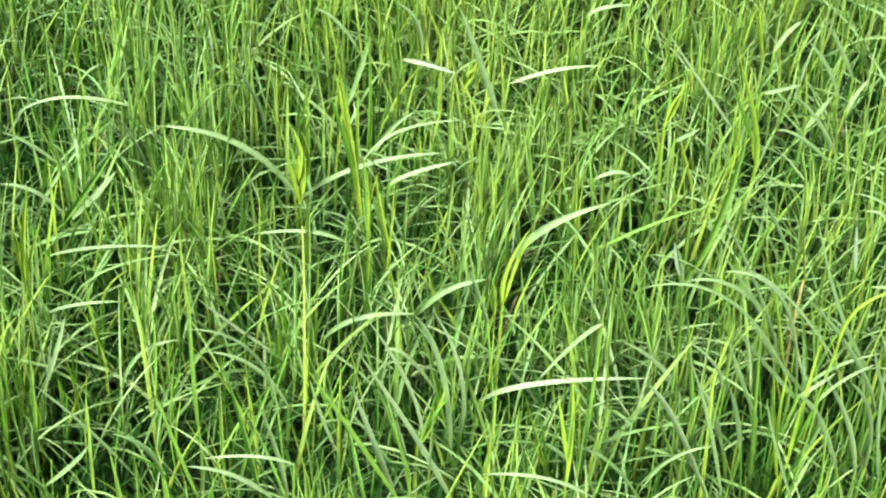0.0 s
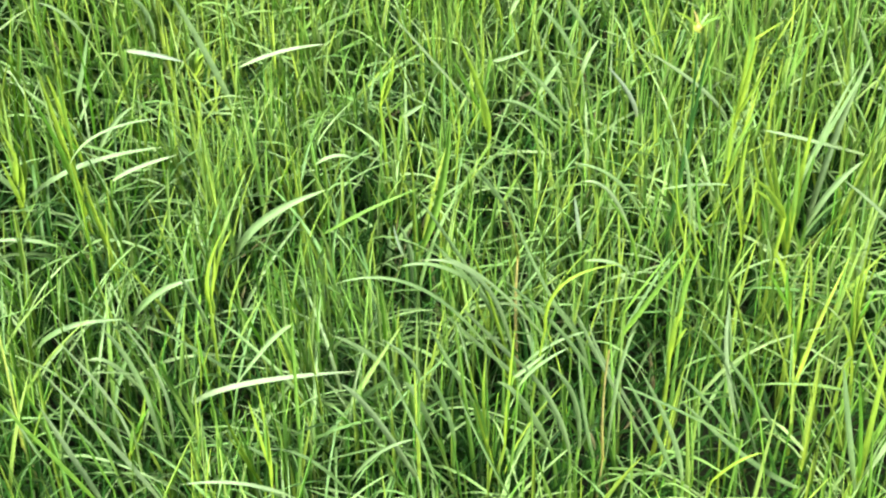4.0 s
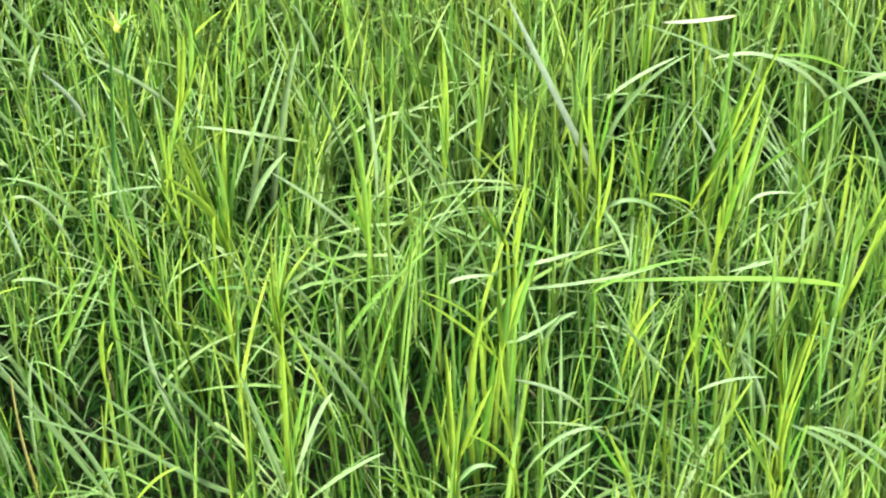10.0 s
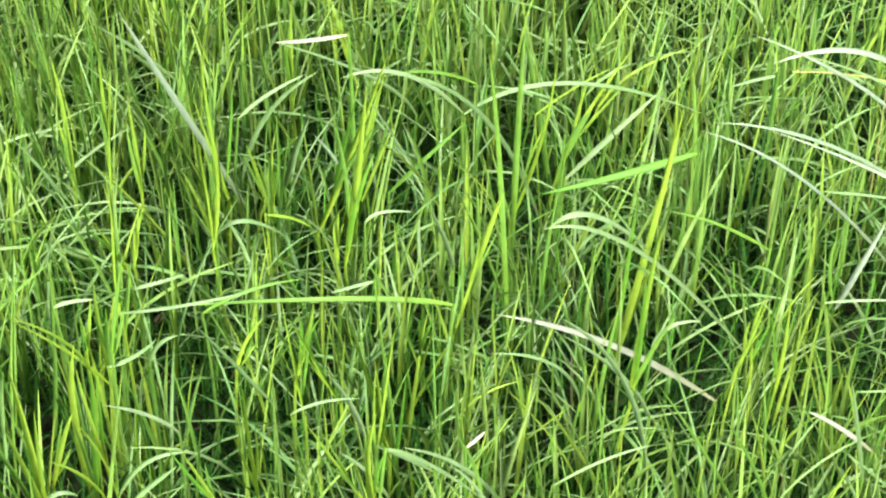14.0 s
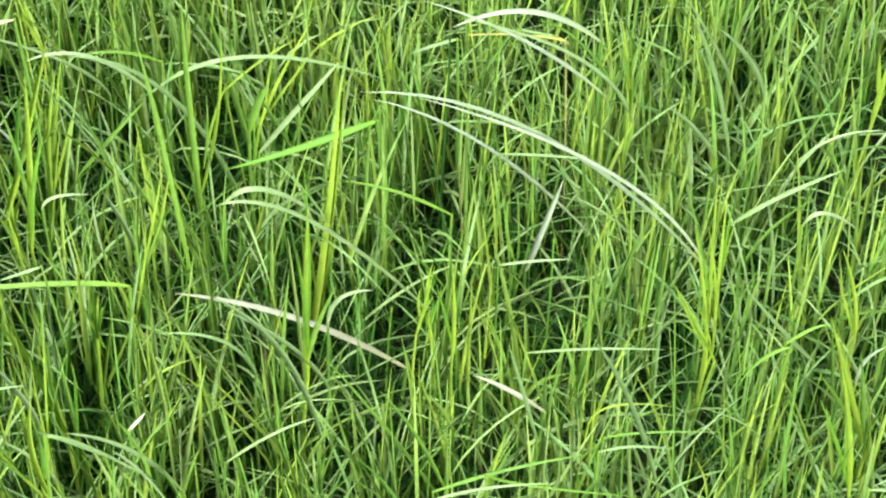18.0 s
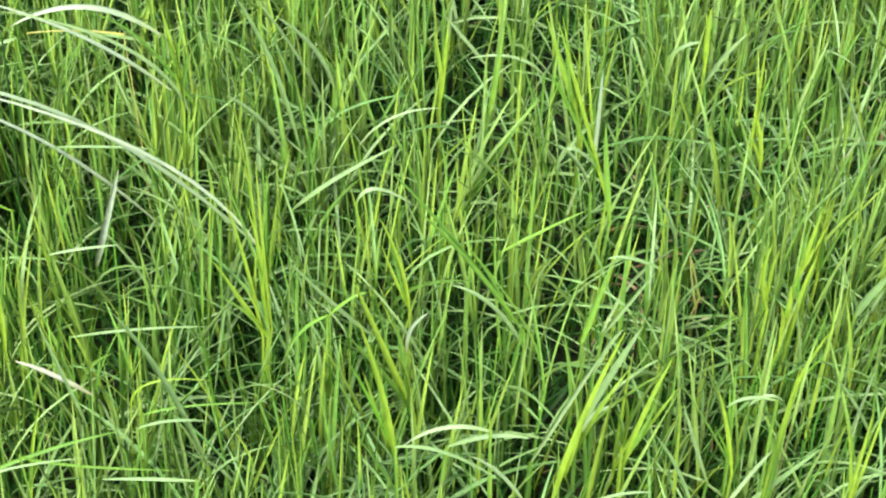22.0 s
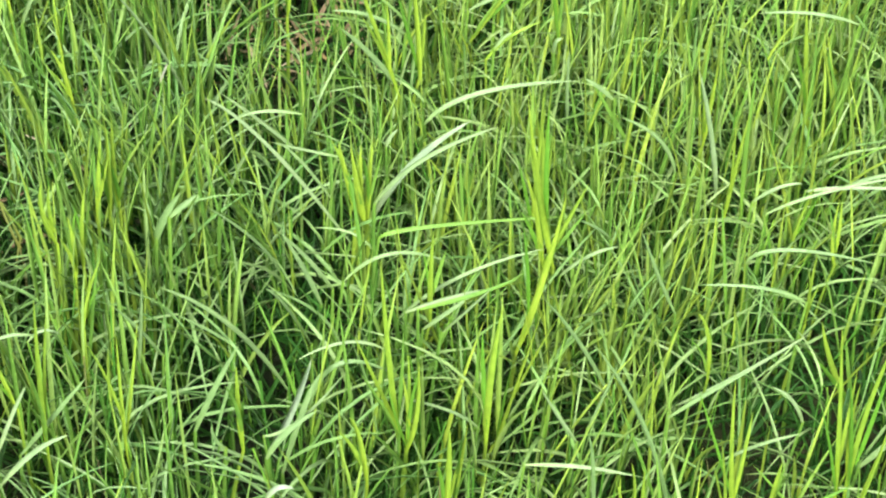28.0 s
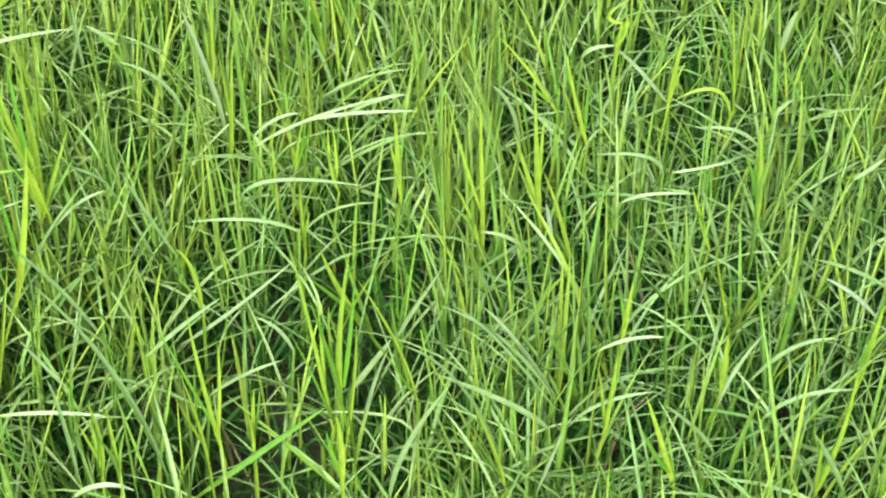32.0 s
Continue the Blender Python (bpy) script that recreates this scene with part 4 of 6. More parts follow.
plant(-0.126, 1.432,
      (0.024, -0.002, 0.141, 0, 0.032, 0.028, 0.081, 0.037, 0.0071, "pale"),
      (-0.024, 0.002, 0.117, -180, 0.030, 0.026, 0.067, 0.062, 0.0054, "pale"))
plant(-0.023, 1.475,
      (0.000, 0.000, 0.130, 0, 0.027, 0.035, 0.063, 0.052, 0.0079, "pale"))
plant(0.017, 1.285,
      (0.000, 0.000, 0.103, -180, 0.029, 0.070, 0.083, 0.174, 0.0080, "pale"))
plant(-0.378, 1.515,
      (-0.017, 0.012, 0.115, -180, 0.000, 0.029, 0.004, 0.050, 0.0058, "yellow"),
      (0.017, -0.012, 0.152, 0, 0.050, 0.015, 0.112, 0.020, 0.0049, "pale"))
plant(-0.287, 1.393,
      (-0.008, 0.010, 0.115, -180, 0.005, 0.043, 0.014, 0.091, 0.0072, "yellow"),
      (0.008, -0.010, 0.109, 0, 0.020, 0.048, 0.055, 0.067, 0.0054, "pale"))
plant(-0.233, 1.341,
      (0.028, 0.004, 0.089, -180, 0.004, 0.100, 0.003, 0.207, 0.0056, "green"),
      (-0.014, 0.026, 0.106, -180, -0.004, 0.086, 0.001, 0.140, 0.0056, "green"),
      (-0.014, -0.030, 0.056, -180, 0.043, 0.070, 0.092, 0.130, 0.0053, "pale"))
plant(-0.197, 1.264,
      (0.000, 0.000, 0.109, -180, 0.017, 0.070, 0.033, 0.130, 0.0065, "green"))
plant(-0.344, 1.346,
      (0.002, -0.018, 0.115, -180, 0.002, 0.025, 0.006, 0.046, 0.0065, "yellow"),
      (-0.002, 0.018, 0.115, 0, 0.017, 0.058, 0.027, 0.101, 0.0066, "pale"))
plant(-0.081, 1.312,
      (0.000, 0.000, 0.122, -180, 0.013, 0.042, 0.025, 0.090, 0.0069, "pale"))
plant(0.027, 1.376,
      (-0.028, 0.003, 0.136, -180, 0.026, 0.041, 0.046, 0.046, 0.0053, "pale"),
      (0.012, -0.012, 0.141, 0, 0.048, 0.026, 0.144, 0.041, 0.0070, "pale"),
      (0.017, 0.009, 0.126, 0, 0.003, 0.043, 0.002, 0.099, 0.0043, "yellow"))
plant(0.047, 1.477,
      (0.002, 0.007, 0.127, -180, 0.002, 0.029, 0.005, 0.050, 0.0062, "yellow"),
      (-0.002, -0.007, 0.126, -180, 0.010, 0.035, 0.022, 0.070, 0.0055, "pale"))
plant(0.359, 1.309,
      (-0.013, 0.003, 0.139, -180, 0.024, 0.062, 0.047, 0.088, 0.0076, "pale"),
      (0.010, -0.002, 0.145, 173, 0.007, 0.066, 0.029, 0.102, 0.0067, "pale"),
      (0.003, -0.001, 0.137, 179, 0.017, 0.065, 0.047, 0.121, 0.0067, "pale"))
plant(0.176, 1.278,
      (0.000, -0.005, 0.131, -180, 0.033, 0.047, 0.067, 0.059, 0.0045, "pale"),
      (-0.000, 0.005, 0.134, 0, 0.025, 0.038, 0.056, 0.055, 0.0051, "pale"))
plant(0.388, 1.303,
      (-0.006, 0.001, 0.136, -180, 0.011, 0.064, 0.018, 0.138, 0.0047, "pale"),
      (0.004, 0.002, 0.134, -7, 0.006, 0.109, 0.017, 0.164, 0.0044, "pale"),
      (0.001, -0.003, 0.138, 179, 0.003, 0.072, 0.001, 0.140, 0.0037, "brown"))
plant(0.465, 1.576,
      (0.000, 0.000, 0.124, -7, 0.012, 0.135, 0.022, 0.246, 0.0041, "dark"))
plant(0.445, 1.711,
      (0.000, 0.000, 0.154, 173, 0.010, 0.030, 0.032, 0.063, 0.0060, "whitish"))
plant(0.578, 1.556,
      (-0.005, 0.026, 0.162, -7, 0.033, 0.105, 0.056, 0.183, 0.0084, "pale"),
      (0.005, -0.026, 0.184, -7, 0.017, 0.049, 0.041, 0.086, 0.0082, "pale"))
plant(0.516, 1.603,
      (0.000, 0.000, 0.163, -7, 0.013, 0.064, 0.023, 0.131, 0.0056, "yellow"))
plant(0.552, 1.750,
      (0.004, 0.013, 0.202, -7, 0.012, 0.014, 0.029, 0.031, 0.0046, "yellow"),
      (-0.004, -0.013, 0.176, -7, 0.005, 0.043, 0.002, 0.084, 0.0084, "green"))
plant(0.689, 1.506,
      (0.012, 0.031, 0.189, 173, 0.001, 0.070, 0.008, 0.136, 0.0077, "pale"),
      (-0.009, 0.005, 0.172, 173, 0.038, 0.047, 0.074, 0.081, 0.0047, "pale"),
      (-0.003, -0.036, 0.196, 173, 0.005, 0.042, 0.013, 0.103, 0.0079, "yellow"))
plant(0.664, 1.583,
      (-0.019, 0.009, 0.213, 173, 0.060, 0.015, 0.099, 0.022, 0.0048, "pale"),
      (0.019, -0.009, 0.184, 173, 0.023, 0.084, 0.050, 0.137, 0.0048, "pale"))
plant(0.441, 1.564,
      (0.011, -0.006, 0.205, -7, 0.036, 0.010, 0.063, 0.012, 0.0041, "pale"),
      (-0.010, -0.009, 0.144, 173, 0.023, 0.058, 0.049, 0.069, 0.0048, "pale"),
      (-0.001, 0.015, 0.154, 173, 0.028, 0.044, 0.066, 0.058, 0.0048, "pale"))
plant(0.669, 1.724,
      (0.000, 0.000, 0.194, 173, 0.009, 0.035, 0.024, 0.070, 0.0056, "pale"))
plant(0.383, 1.550,
      (0.000, 0.000, 0.148, 173, 0.004, 0.029, 0.008, 0.058, 0.0051, "whitish"))
plant(0.915, 1.591,
      (0.000, 0.000, 0.119, 173, 0.045, 0.115, 0.094, 0.241, 0.0082, "whitish"))
plant(1.012, 1.548,
      (0.000, 0.000, 0.353, 173, 0.033, -0.005, 0.062, -0.006, 0.0070, "straw"))
plant(0.993, 1.438,
      (-0.002, 0.017, 0.167, -7, 0.013, 0.111, 0.023, 0.217, 0.0081, "yellow"),
      (-0.012, -0.013, 0.200, -7, 0.001, 0.035, 0.003, 0.069, 0.0064, "yellow"),
      (0.014, -0.004, 0.239, -7, 0.013, 0.014, 0.042, 0.013, 0.0040, "pale"))
plant(0.947, 1.510,
      (-0.011, -0.003, 0.200, -7, -0.001, 0.042, 0.005, 0.089, 0.0049, "yellow"),
      (-0.016, -0.002, 0.200, 173, 0.008, 0.042, 0.015, 0.076, 0.0049, "yellow"),
      (0.025, -0.012, 0.166, -13, 0.031, 0.100, 0.067, 0.224, 0.0083, "yellow"),
      (0.001, 0.017, 0.200, -7, 0.009, 0.042, 0.025, 0.085, 0.0101, "pale"))
plant(1.006, 1.519,
      (0.000, 0.000, 0.200, 173, 0.013, 0.035, 0.031, 0.066, 0.0039, "whitish"))
plant(1.084, 1.634,
      (0.000, 0.000, 0.166, 173, 0.042, 0.050, 0.134, 0.099, 0.0051, "pale"))
plant(1.123, 1.585,
      (-0.005, -0.002, 0.212, 167, 0.053, 0.044, 0.110, 0.036, 0.0061, "pale"),
      (-0.005, -0.006, 0.213, -13, 0.092, 0.044, 0.217, 0.013, 0.0061, "pale"),
      (0.010, 0.008, 0.236, 173, 0.042, 0.017, 0.087, 0.011, 0.0046, "green"))
plant(1.074, 1.403,
      (0.004, 0.002, 0.200, 173, 0.007, 0.035, 0.020, 0.076, 0.0070, "pale"),
      (-0.022, 0.004, 0.200, 167, 0.002, 0.036, 0.002, 0.071, 0.0057, "pale"),
      (0.018, -0.006, 0.200, -13, 0.012, 0.050, 0.023, 0.098, 0.0053, "yellow"))
plant(1.057, 1.524,
      (-0.015, 0.008, 0.172, -13, 0.036, 0.050, 0.068, 0.092, 0.0057, "green"),
      (0.015, -0.008, 0.194, 173, 0.027, 0.063, 0.053, 0.116, 0.0054, "pale"))
plant(0.764, 1.546,
      (-0.000, 0.015, 0.178, 173, -0.002, 0.097, 0.002, 0.175, 0.0077, "yellow"),
      (0.000, -0.015, 0.200, 173, 0.025, 0.056, 0.044, 0.089, 0.0053, "pale"))
plant(0.810, 1.556,
      (0.013, -0.022, 0.189, 173, -0.000, 0.076, 0.002, 0.136, 0.0065, "yellow"),
      (-0.013, 0.022, 0.185, -7, 0.003, 0.076, 0.004, 0.149, 0.0077, "yellow"))
plant(0.806, 1.454,
      (-0.003, -0.001, 0.200, 173, 0.008, 0.018, 0.023, 0.059, 0.0063, "yellow"),
      (0.003, 0.001, 0.200, -7, 0.006, 0.035, 0.010, 0.069, 0.0053, "yellow"))
plant(0.868, 1.691,
      (0.000, 0.000, 0.188, 173, 0.033, 0.042, 0.070, 0.074, 0.0050, "pale"))
plant(0.526, 1.284,
      (0.027, -0.009, 0.130, 173, 0.044, 0.031, 0.110, 0.104, 0.0066, "pale"),
      (-0.023, 0.028, 0.144, 173, 0.030, 0.052, 0.055, 0.081, 0.0050, "pale"),
      (-0.005, -0.019, 0.148, 173, 0.015, 0.102, 0.039, 0.176, 0.0051, "green"))
plant(0.666, 1.279,
      (0.000, 0.000, 0.179, 173, 0.022, 0.064, 0.072, 0.146, 0.0059, "pale"))
plant(0.597, 1.237,
      (-0.006, 0.006, 0.165, 173, 0.016, 0.087, 0.028, 0.154, 0.0070, "pale"),
      (0.001, 0.006, 0.185, -7, 0.020, 0.071, 0.034, 0.105, 0.0064, "pale"),
      (0.010, -0.023, 0.193, -7, 0.034, 0.036, 0.060, 0.057, 0.0053, "pale"),
      (-0.004, 0.011, 0.151, -7, 0.002, 0.101, 0.005, 0.220, 0.0070, "yellow"))
plant(0.780, 1.341,
      (-0.000, -0.004, 0.200, -7, 0.008, 0.056, 0.018, 0.090, 0.0071, "yellow"),
      (0.001, 0.001, 0.194, 173, 0.004, 0.056, 0.003, 0.117, 0.0066, "yellow"),
      (-0.001, 0.003, 0.178, 173, 0.029, 0.043, 0.071, 0.085, 0.0041, "yellow"))
plant(0.802, 1.246,
      (-0.029, -0.007, 0.189, 173, 0.009, 0.085, 0.013, 0.138, 0.0049, "yellow"),
      (0.029, 0.007, 0.217, 173, 0.024, 0.025, 0.058, 0.039, 0.0048, "pale"))
plant(0.723, 1.209,
      (-0.002, 0.003, 0.175, 173, 0.003, 0.100, 0.007, 0.192, 0.0078, "yellow"),
      (0.005, 0.022, 0.200, -7, 0.014, 0.056, 0.025, 0.090, 0.0063, "yellow"),
      (-0.003, -0.025, 0.232, -7, 0.013, 0.021, 0.030, 0.017, 0.0062, "pale"))
plant(0.778, 1.203,
      (0.000, 0.005, 0.206, -7, 0.025, 0.042, 0.059, 0.052, 0.0058, "pale"),
      (0.011, -0.009, 0.215, -7, 0.017, 0.021, 0.037, 0.042, 0.0057, "pale"),
      (-0.011, 0.003, 0.211, 173, 0.016, 0.029, 0.038, 0.046, 0.0038, "yellow"))
plant(0.872, 1.185,
      (-0.014, -0.011, 0.200, 173, 0.012, 0.043, 0.028, 0.091, 0.0053, "yellow"),
      (0.014, 0.011, 0.187, 173, 0.004, 0.078, 0.005, 0.145, 0.0054, "yellow"))
plant(0.941, 1.260,
      (0.022, 0.018, 0.196, 173, 0.019, 0.056, 0.038, 0.110, 0.0061, "yellow"),
      (-0.022, -0.018, 0.236, -7, 0.025, 0.014, 0.056, 0.017, 0.0037, "pale"))
plant(1.023, 1.180,
      (0.000, 0.000, 0.220, 173, 0.024, 0.021, 0.048, 0.036, 0.0053, "pale"))
plant(1.143, 1.471,
      (0.001, 0.008, 0.173, -13, 0.023, 0.099, 0.033, 0.197, 0.0049, "yellow"),
      (-0.001, -0.008, 0.153, -13, 0.001, 0.161, 0.004, 0.269, 0.0079, "green"))
plant(1.300, 1.451,
      (0.000, 0.000, 0.259, 167, 0.065, -0.032, 0.134, -0.059, 0.0098, "folded"))
plant(1.221, 1.404,
      (-0.009, -0.017, 0.012, -13, 0.025, 0.167, 0.048, 0.380, 0.0097, "yellow"),
      (0.009, 0.017, 0.012, -13, 0.023, 0.186, 0.040, 0.357, 0.0046, "yellow"))
plant(1.336, 1.352,
      (0.012, 0.019, 0.212, 167, 0.048, 0.030, 0.095, 0.044, 0.0043, "green"),
      (-0.012, -0.019, 0.128, 167, 0.103, 0.125, 0.181, 0.143, 0.0076, "pale"))
plant(1.535, 1.254,
      (0.000, 0.000, 0.227, 167, 0.139, 0.155, 0.279, 0.203, 0.0047, "whitish"))
plant(1.481, 1.384,
      (0.000, 0.000, 0.135, 167, 0.098, 0.118, 0.193, 0.175, 0.0045, "whitish"))
plant(1.511, 1.458,
      (0.000, 0.000, 0.232, 167, 0.074, 0.069, 0.164, 0.118, 0.0045, "whitish"))
plant(1.512, 1.488,
      (0.000, 0.000, 0.273, 167, 0.063, 0.037, 0.132, 0.018, 0.0073, "whitish"))
plant(1.505, 1.468,
      (0.027, -0.019, 0.207, 167, 0.043, 0.087, 0.088, 0.123, 0.0040, "green"),
      (-0.027, 0.019, 0.283, 167, 0.040, 0.007, 0.084, 0.007, 0.0028, "brown"))
plant(1.361, 1.482,
      (0.000, 0.000, 0.053, -13, 0.008, 0.137, 0.012, 0.264, 0.0047, "dark"))
plant(1.412, 1.361,
      (0.000, 0.000, 0.134, -13, 0.013, 0.052, 0.030, 0.117, 0.0083, "whitish"))
plant(1.605, 1.406,
      (0.010, 0.008, 0.175, 167, 0.022, 0.106, 0.052, 0.184, 0.0060, "pale"),
      (-0.010, -0.008, 0.193, 167, 0.021, 0.039, 0.047, 0.067, 0.0060, "pale"))
plant(1.584, 1.324,
      (0.000, 0.000, 0.188, -13, 0.040, 0.036, 0.092, 0.070, 0.0058, "pale"))
plant(1.627, 1.271,
      (0.000, 0.000, 0.234, -13, 0.017, 0.015, 0.049, -0.007, 0.0051, "pale"))
plant(1.657, 1.363,
      (0.000, 0.000, 0.209, -13, 0.031, 0.032, 0.073, 0.040, 0.0035, "pale"))
plant(1.527, 1.197,
      (0.005, 0.023, 0.171, 167, 0.003, 0.087, 0.008, 0.206, 0.0057, "yellow"),
      (0.006, 0.009, 0.173, 167, 0.003, 0.100, 0.005, 0.200, 0.0046, "yellow"),
      (-0.006, -0.008, 0.182, 167, 0.009, 0.086, 0.023, 0.167, 0.0046, "yellow"),
      (-0.005, -0.023, 0.200, 167, 0.023, 0.058, 0.042, 0.099, 0.0040, "yellow"))
plant(1.289, 1.294,
      (0.000, 0.000, 0.114, 167, 0.094, 0.069, 0.191, 0.100, 0.0117, "straw"))
plant(1.196, 1.176,
      (0.000, 0.000, 0.176, 167, 0.027, 0.123, 0.078, 0.193, 0.0065, "pale"))
plant(1.154, 1.242,
      (0.000, 0.000, 0.202, 167, 0.024, 0.047, 0.075, 0.057, 0.0043, "pale"))
plant(1.115, 1.164,
      (0.000, 0.000, 0.201, -13, 0.038, 0.036, 0.074, 0.058, 0.0037, "pale"))
plant(1.453, 1.079,
      (0.008, 0.004, 0.153, 167, 0.007, 0.132, 0.018, 0.275, 0.0061, "green"),
      (-0.008, -0.004, 0.177, 167, 0.027, 0.109, 0.060, 0.190, 0.0064, "pale"))
plant(1.378, 1.123,
      (0.017, -0.011, 0.226, -13, 0.016, 0.029, 0.064, 0.028, 0.0029, "yellow"),
      (-0.017, 0.011, 0.194, 167, 0.013, 0.065, 0.025, 0.121, 0.0048, "pale"))
plant(1.371, 1.148,
      (0.000, 0.000, 0.210, 167, 0.030, 0.029, 0.057, 0.047, 0.0072, "straw"))
plant(1.363, 1.182,
      (0.000, 0.000, 0.246, -13, 0.054, 0.005, 0.112, 0.003, 0.0032, "pale"))
plant(1.397, 1.082,
      (-0.004, -0.006, 0.244, -13, 0.026, 0.007, 0.056, 0.003, 0.0036, "pale"),
      (0.004, 0.006, 0.244, -13, 0.034, 0.007, 0.091, 0.006, 0.0029, "green"))
plant(1.603, 1.014,
      (-0.015, 0.018, 0.182, 167, 0.011, 0.088, 0.028, 0.170, 0.0069, "yellow"),
      (0.015, -0.018, 0.232, -23, 0.033, 0.017, 0.064, 0.017, 0.0058, "pale"))
plant(1.627, 1.127,
      (0.000, 0.000, 0.197, -13, 0.003, 0.029, 0.018, 0.047, 0.0047, "whitish"))
plant(1.628, 1.176,
      (0.016, -0.001, 0.192, 167, 0.008, 0.058, 0.024, 0.113, 0.0051, "yellow"),
      (-0.016, 0.001, 0.170, 167, 0.028, 0.037, 0.066, 0.094, 0.0051, "pale"))
plant(1.859, 1.370,
      (0.007, -0.019, 0.168, 157, 0.015, 0.061, 0.040, 0.149, 0.0068, "yellow"),
      (0.010, -0.004, 0.172, 157, 0.009, 0.064, 0.022, 0.132, 0.0069, "yellow"),
      (-0.017, 0.022, 0.218, 157, 0.029, 0.020, 0.070, 0.015, 0.0049, "pale"))
plant(1.862, 1.309,
      (0.000, 0.000, 0.175, -23, 0.001, 0.064, 0.001, 0.118, 0.0058, "whitish"))
plant(1.808, 1.454,
      (0.000, 0.000, 0.188, 157, 0.022, 0.032, 0.040, 0.057, 0.0051, "pale"))
plant(1.771, 1.407,
      (-0.021, 0.010, 0.187, -23, 0.003, 0.042, 0.007, 0.104, 0.0069, "yellow"),
      (0.021, -0.010, 0.182, -23, 0.005, 0.050, 0.010, 0.111, 0.0076, "green"))
plant(1.985, 1.119,
      (-0.000, -0.001, 0.168, -23, 0.004, 0.057, 0.007, 0.112, 0.0069, "yellow"),
      (-0.011, -0.001, 0.173, -23, 0.006, 0.050, 0.012, 0.098, 0.0059, "yellow"),
      (0.011, 0.002, 0.168, -23, -0.001, 0.057, 0.003, 0.112, 0.0064, "yellow"))
plant(2.108, 1.240,
      (0.000, 0.000, 0.154, 157, 0.025, 0.072, 0.059, 0.140, 0.0055, "pale"))
plant(2.090, 1.259,
      (0.000, 0.000, 0.166, -23, 0.005, 0.014, 0.011, 0.029, 0.0042, "straw"))
plant(2.010, 1.282,
      (0.003, 0.016, 0.161, -23, 0.000, 0.064, 0.000, 0.132, 0.0057, "yellow"),
      (-0.003, -0.016, 0.172, 157, 0.004, 0.036, 0.013, 0.064, 0.0056, "yellow"))
plant(1.851, 1.128,
      (0.000, 0.000, 0.224, 157, 0.028, 0.011, 0.047, 0.008, 0.0045, "pale"))
plant(2.345, 1.252,
      (0.000, 0.000, 0.170, 157, 0.027, 0.040, 0.080, 0.045, 0.0070, "pale"))
plant(2.303, 1.180,
      (0.013, -0.004, 0.144, 157, 0.003, 0.072, 0.009, 0.154, 0.0075, "yellow"),
      (-0.013, -0.014, 0.142, 157, 0.021, 0.086, 0.043, 0.168, 0.0057, "yellow"),
      (0.011, 0.021, 0.182, 157, 0.033, 0.025, 0.070, 0.033, 0.0056, "pale"),
      (-0.011, -0.003, 0.146, 157, 0.023, 0.040, 0.051, 0.076, 0.0075, "pale"))
plant(2.302, 1.112,
      (0.020, 0.013, 0.144, 157, 0.007, 0.072, 0.014, 0.154, 0.0076, "green"),
      (-0.020, -0.013, 0.169, -23, 0.050, 0.035, 0.140, 0.046, 0.0072, "pale"))
plant(2.215, 1.065,
      (0.000, 0.000, 0.113, -23, 0.036, 0.066, 0.086, 0.115, 0.0085, "whitish"))
plant(2.184, 1.024,
      (0.000, -0.003, 0.163, 157, 0.004, 0.036, 0.010, 0.092, 0.0086, "yellow"),
      (0.003, -0.003, 0.162, -23, 0.002, 0.051, 0.006, 0.099, 0.0064, "yellow"),
      (-0.003, 0.006, 0.163, 157, 0.008, 0.051, 0.014, 0.092, 0.0064, "yellow"))
plant(2.388, 1.216,
      (0.006, 0.011, 0.114, -23, 0.028, 0.051, 0.059, 0.108, 0.0054, "yellow"),
      (-0.006, -0.011, 0.182, -23, 0.030, 0.018, 0.071, 0.029, 0.0057, "pale"))
plant(2.174, 1.129,
      (-0.001, -0.007, 0.209, 157, 0.033, 0.006, 0.058, -0.002, 0.0047, "pale"),
      (0.001, 0.007, 0.146, 157, 0.032, 0.041, 0.068, 0.080, 0.0054, "pale"))
plant(2.325, 0.961,
      (0.019, 0.021, 0.147, 157, 0.008, 0.072, 0.016, 0.141, 0.0049, "yellow"),
      (-0.010, -0.018, 0.142, 147, -0.001, 0.084, 0.003, 0.157, 0.0065, "yellow"),
      (-0.008, -0.003, 0.142, -33, 0.002, 0.091, 0.006, 0.157, 0.0049, "yellow"))
plant(2.445, 1.144,
      (0.005, 0.003, 0.148, 157, 0.008, 0.072, 0.015, 0.127, 0.0070, "yellow"),
      (-0.005, -0.003, 0.156, -23, 0.001, 0.015, 0.008, 0.018, 0.0063, "pale"))
plant(2.373, 1.144,
      (-0.001, 0.006, 0.168, -23, 0.023, 0.029, 0.052, 0.046, 0.0046, "yellow"),
      (0.001, -0.006, 0.192, -23, 0.009, 0.014, 0.016, 0.018, 0.0049, "pale"))
plant(2.234, 1.294,
      (0.000, 0.000, 0.161, -23, 0.002, 0.036, 0.003, 0.071, 0.0070, "yellow"))
plant(2.228, 1.067,
      (0.000, 0.000, 0.193, -23, 0.004, 0.011, 0.011, 0.021, 0.0053, "pale"))
plant(1.692, 0.982,
      (0.003, -0.017, 0.160, -23, 0.019, 0.109, 0.045, 0.218, 0.0085, "yellow"),
      (-0.003, 0.017, 0.182, -23, 0.027, 0.079, 0.048, 0.133, 0.0070, "pale"))
plant(1.782, 1.105,
      (-0.011, -0.003, 0.187, -23, 0.010, 0.050, 0.019, 0.098, 0.0074, "green"),
      (0.011, 0.003, 0.185, -23, 0.017, 0.036, 0.037, 0.077, 0.0056, "pale"))
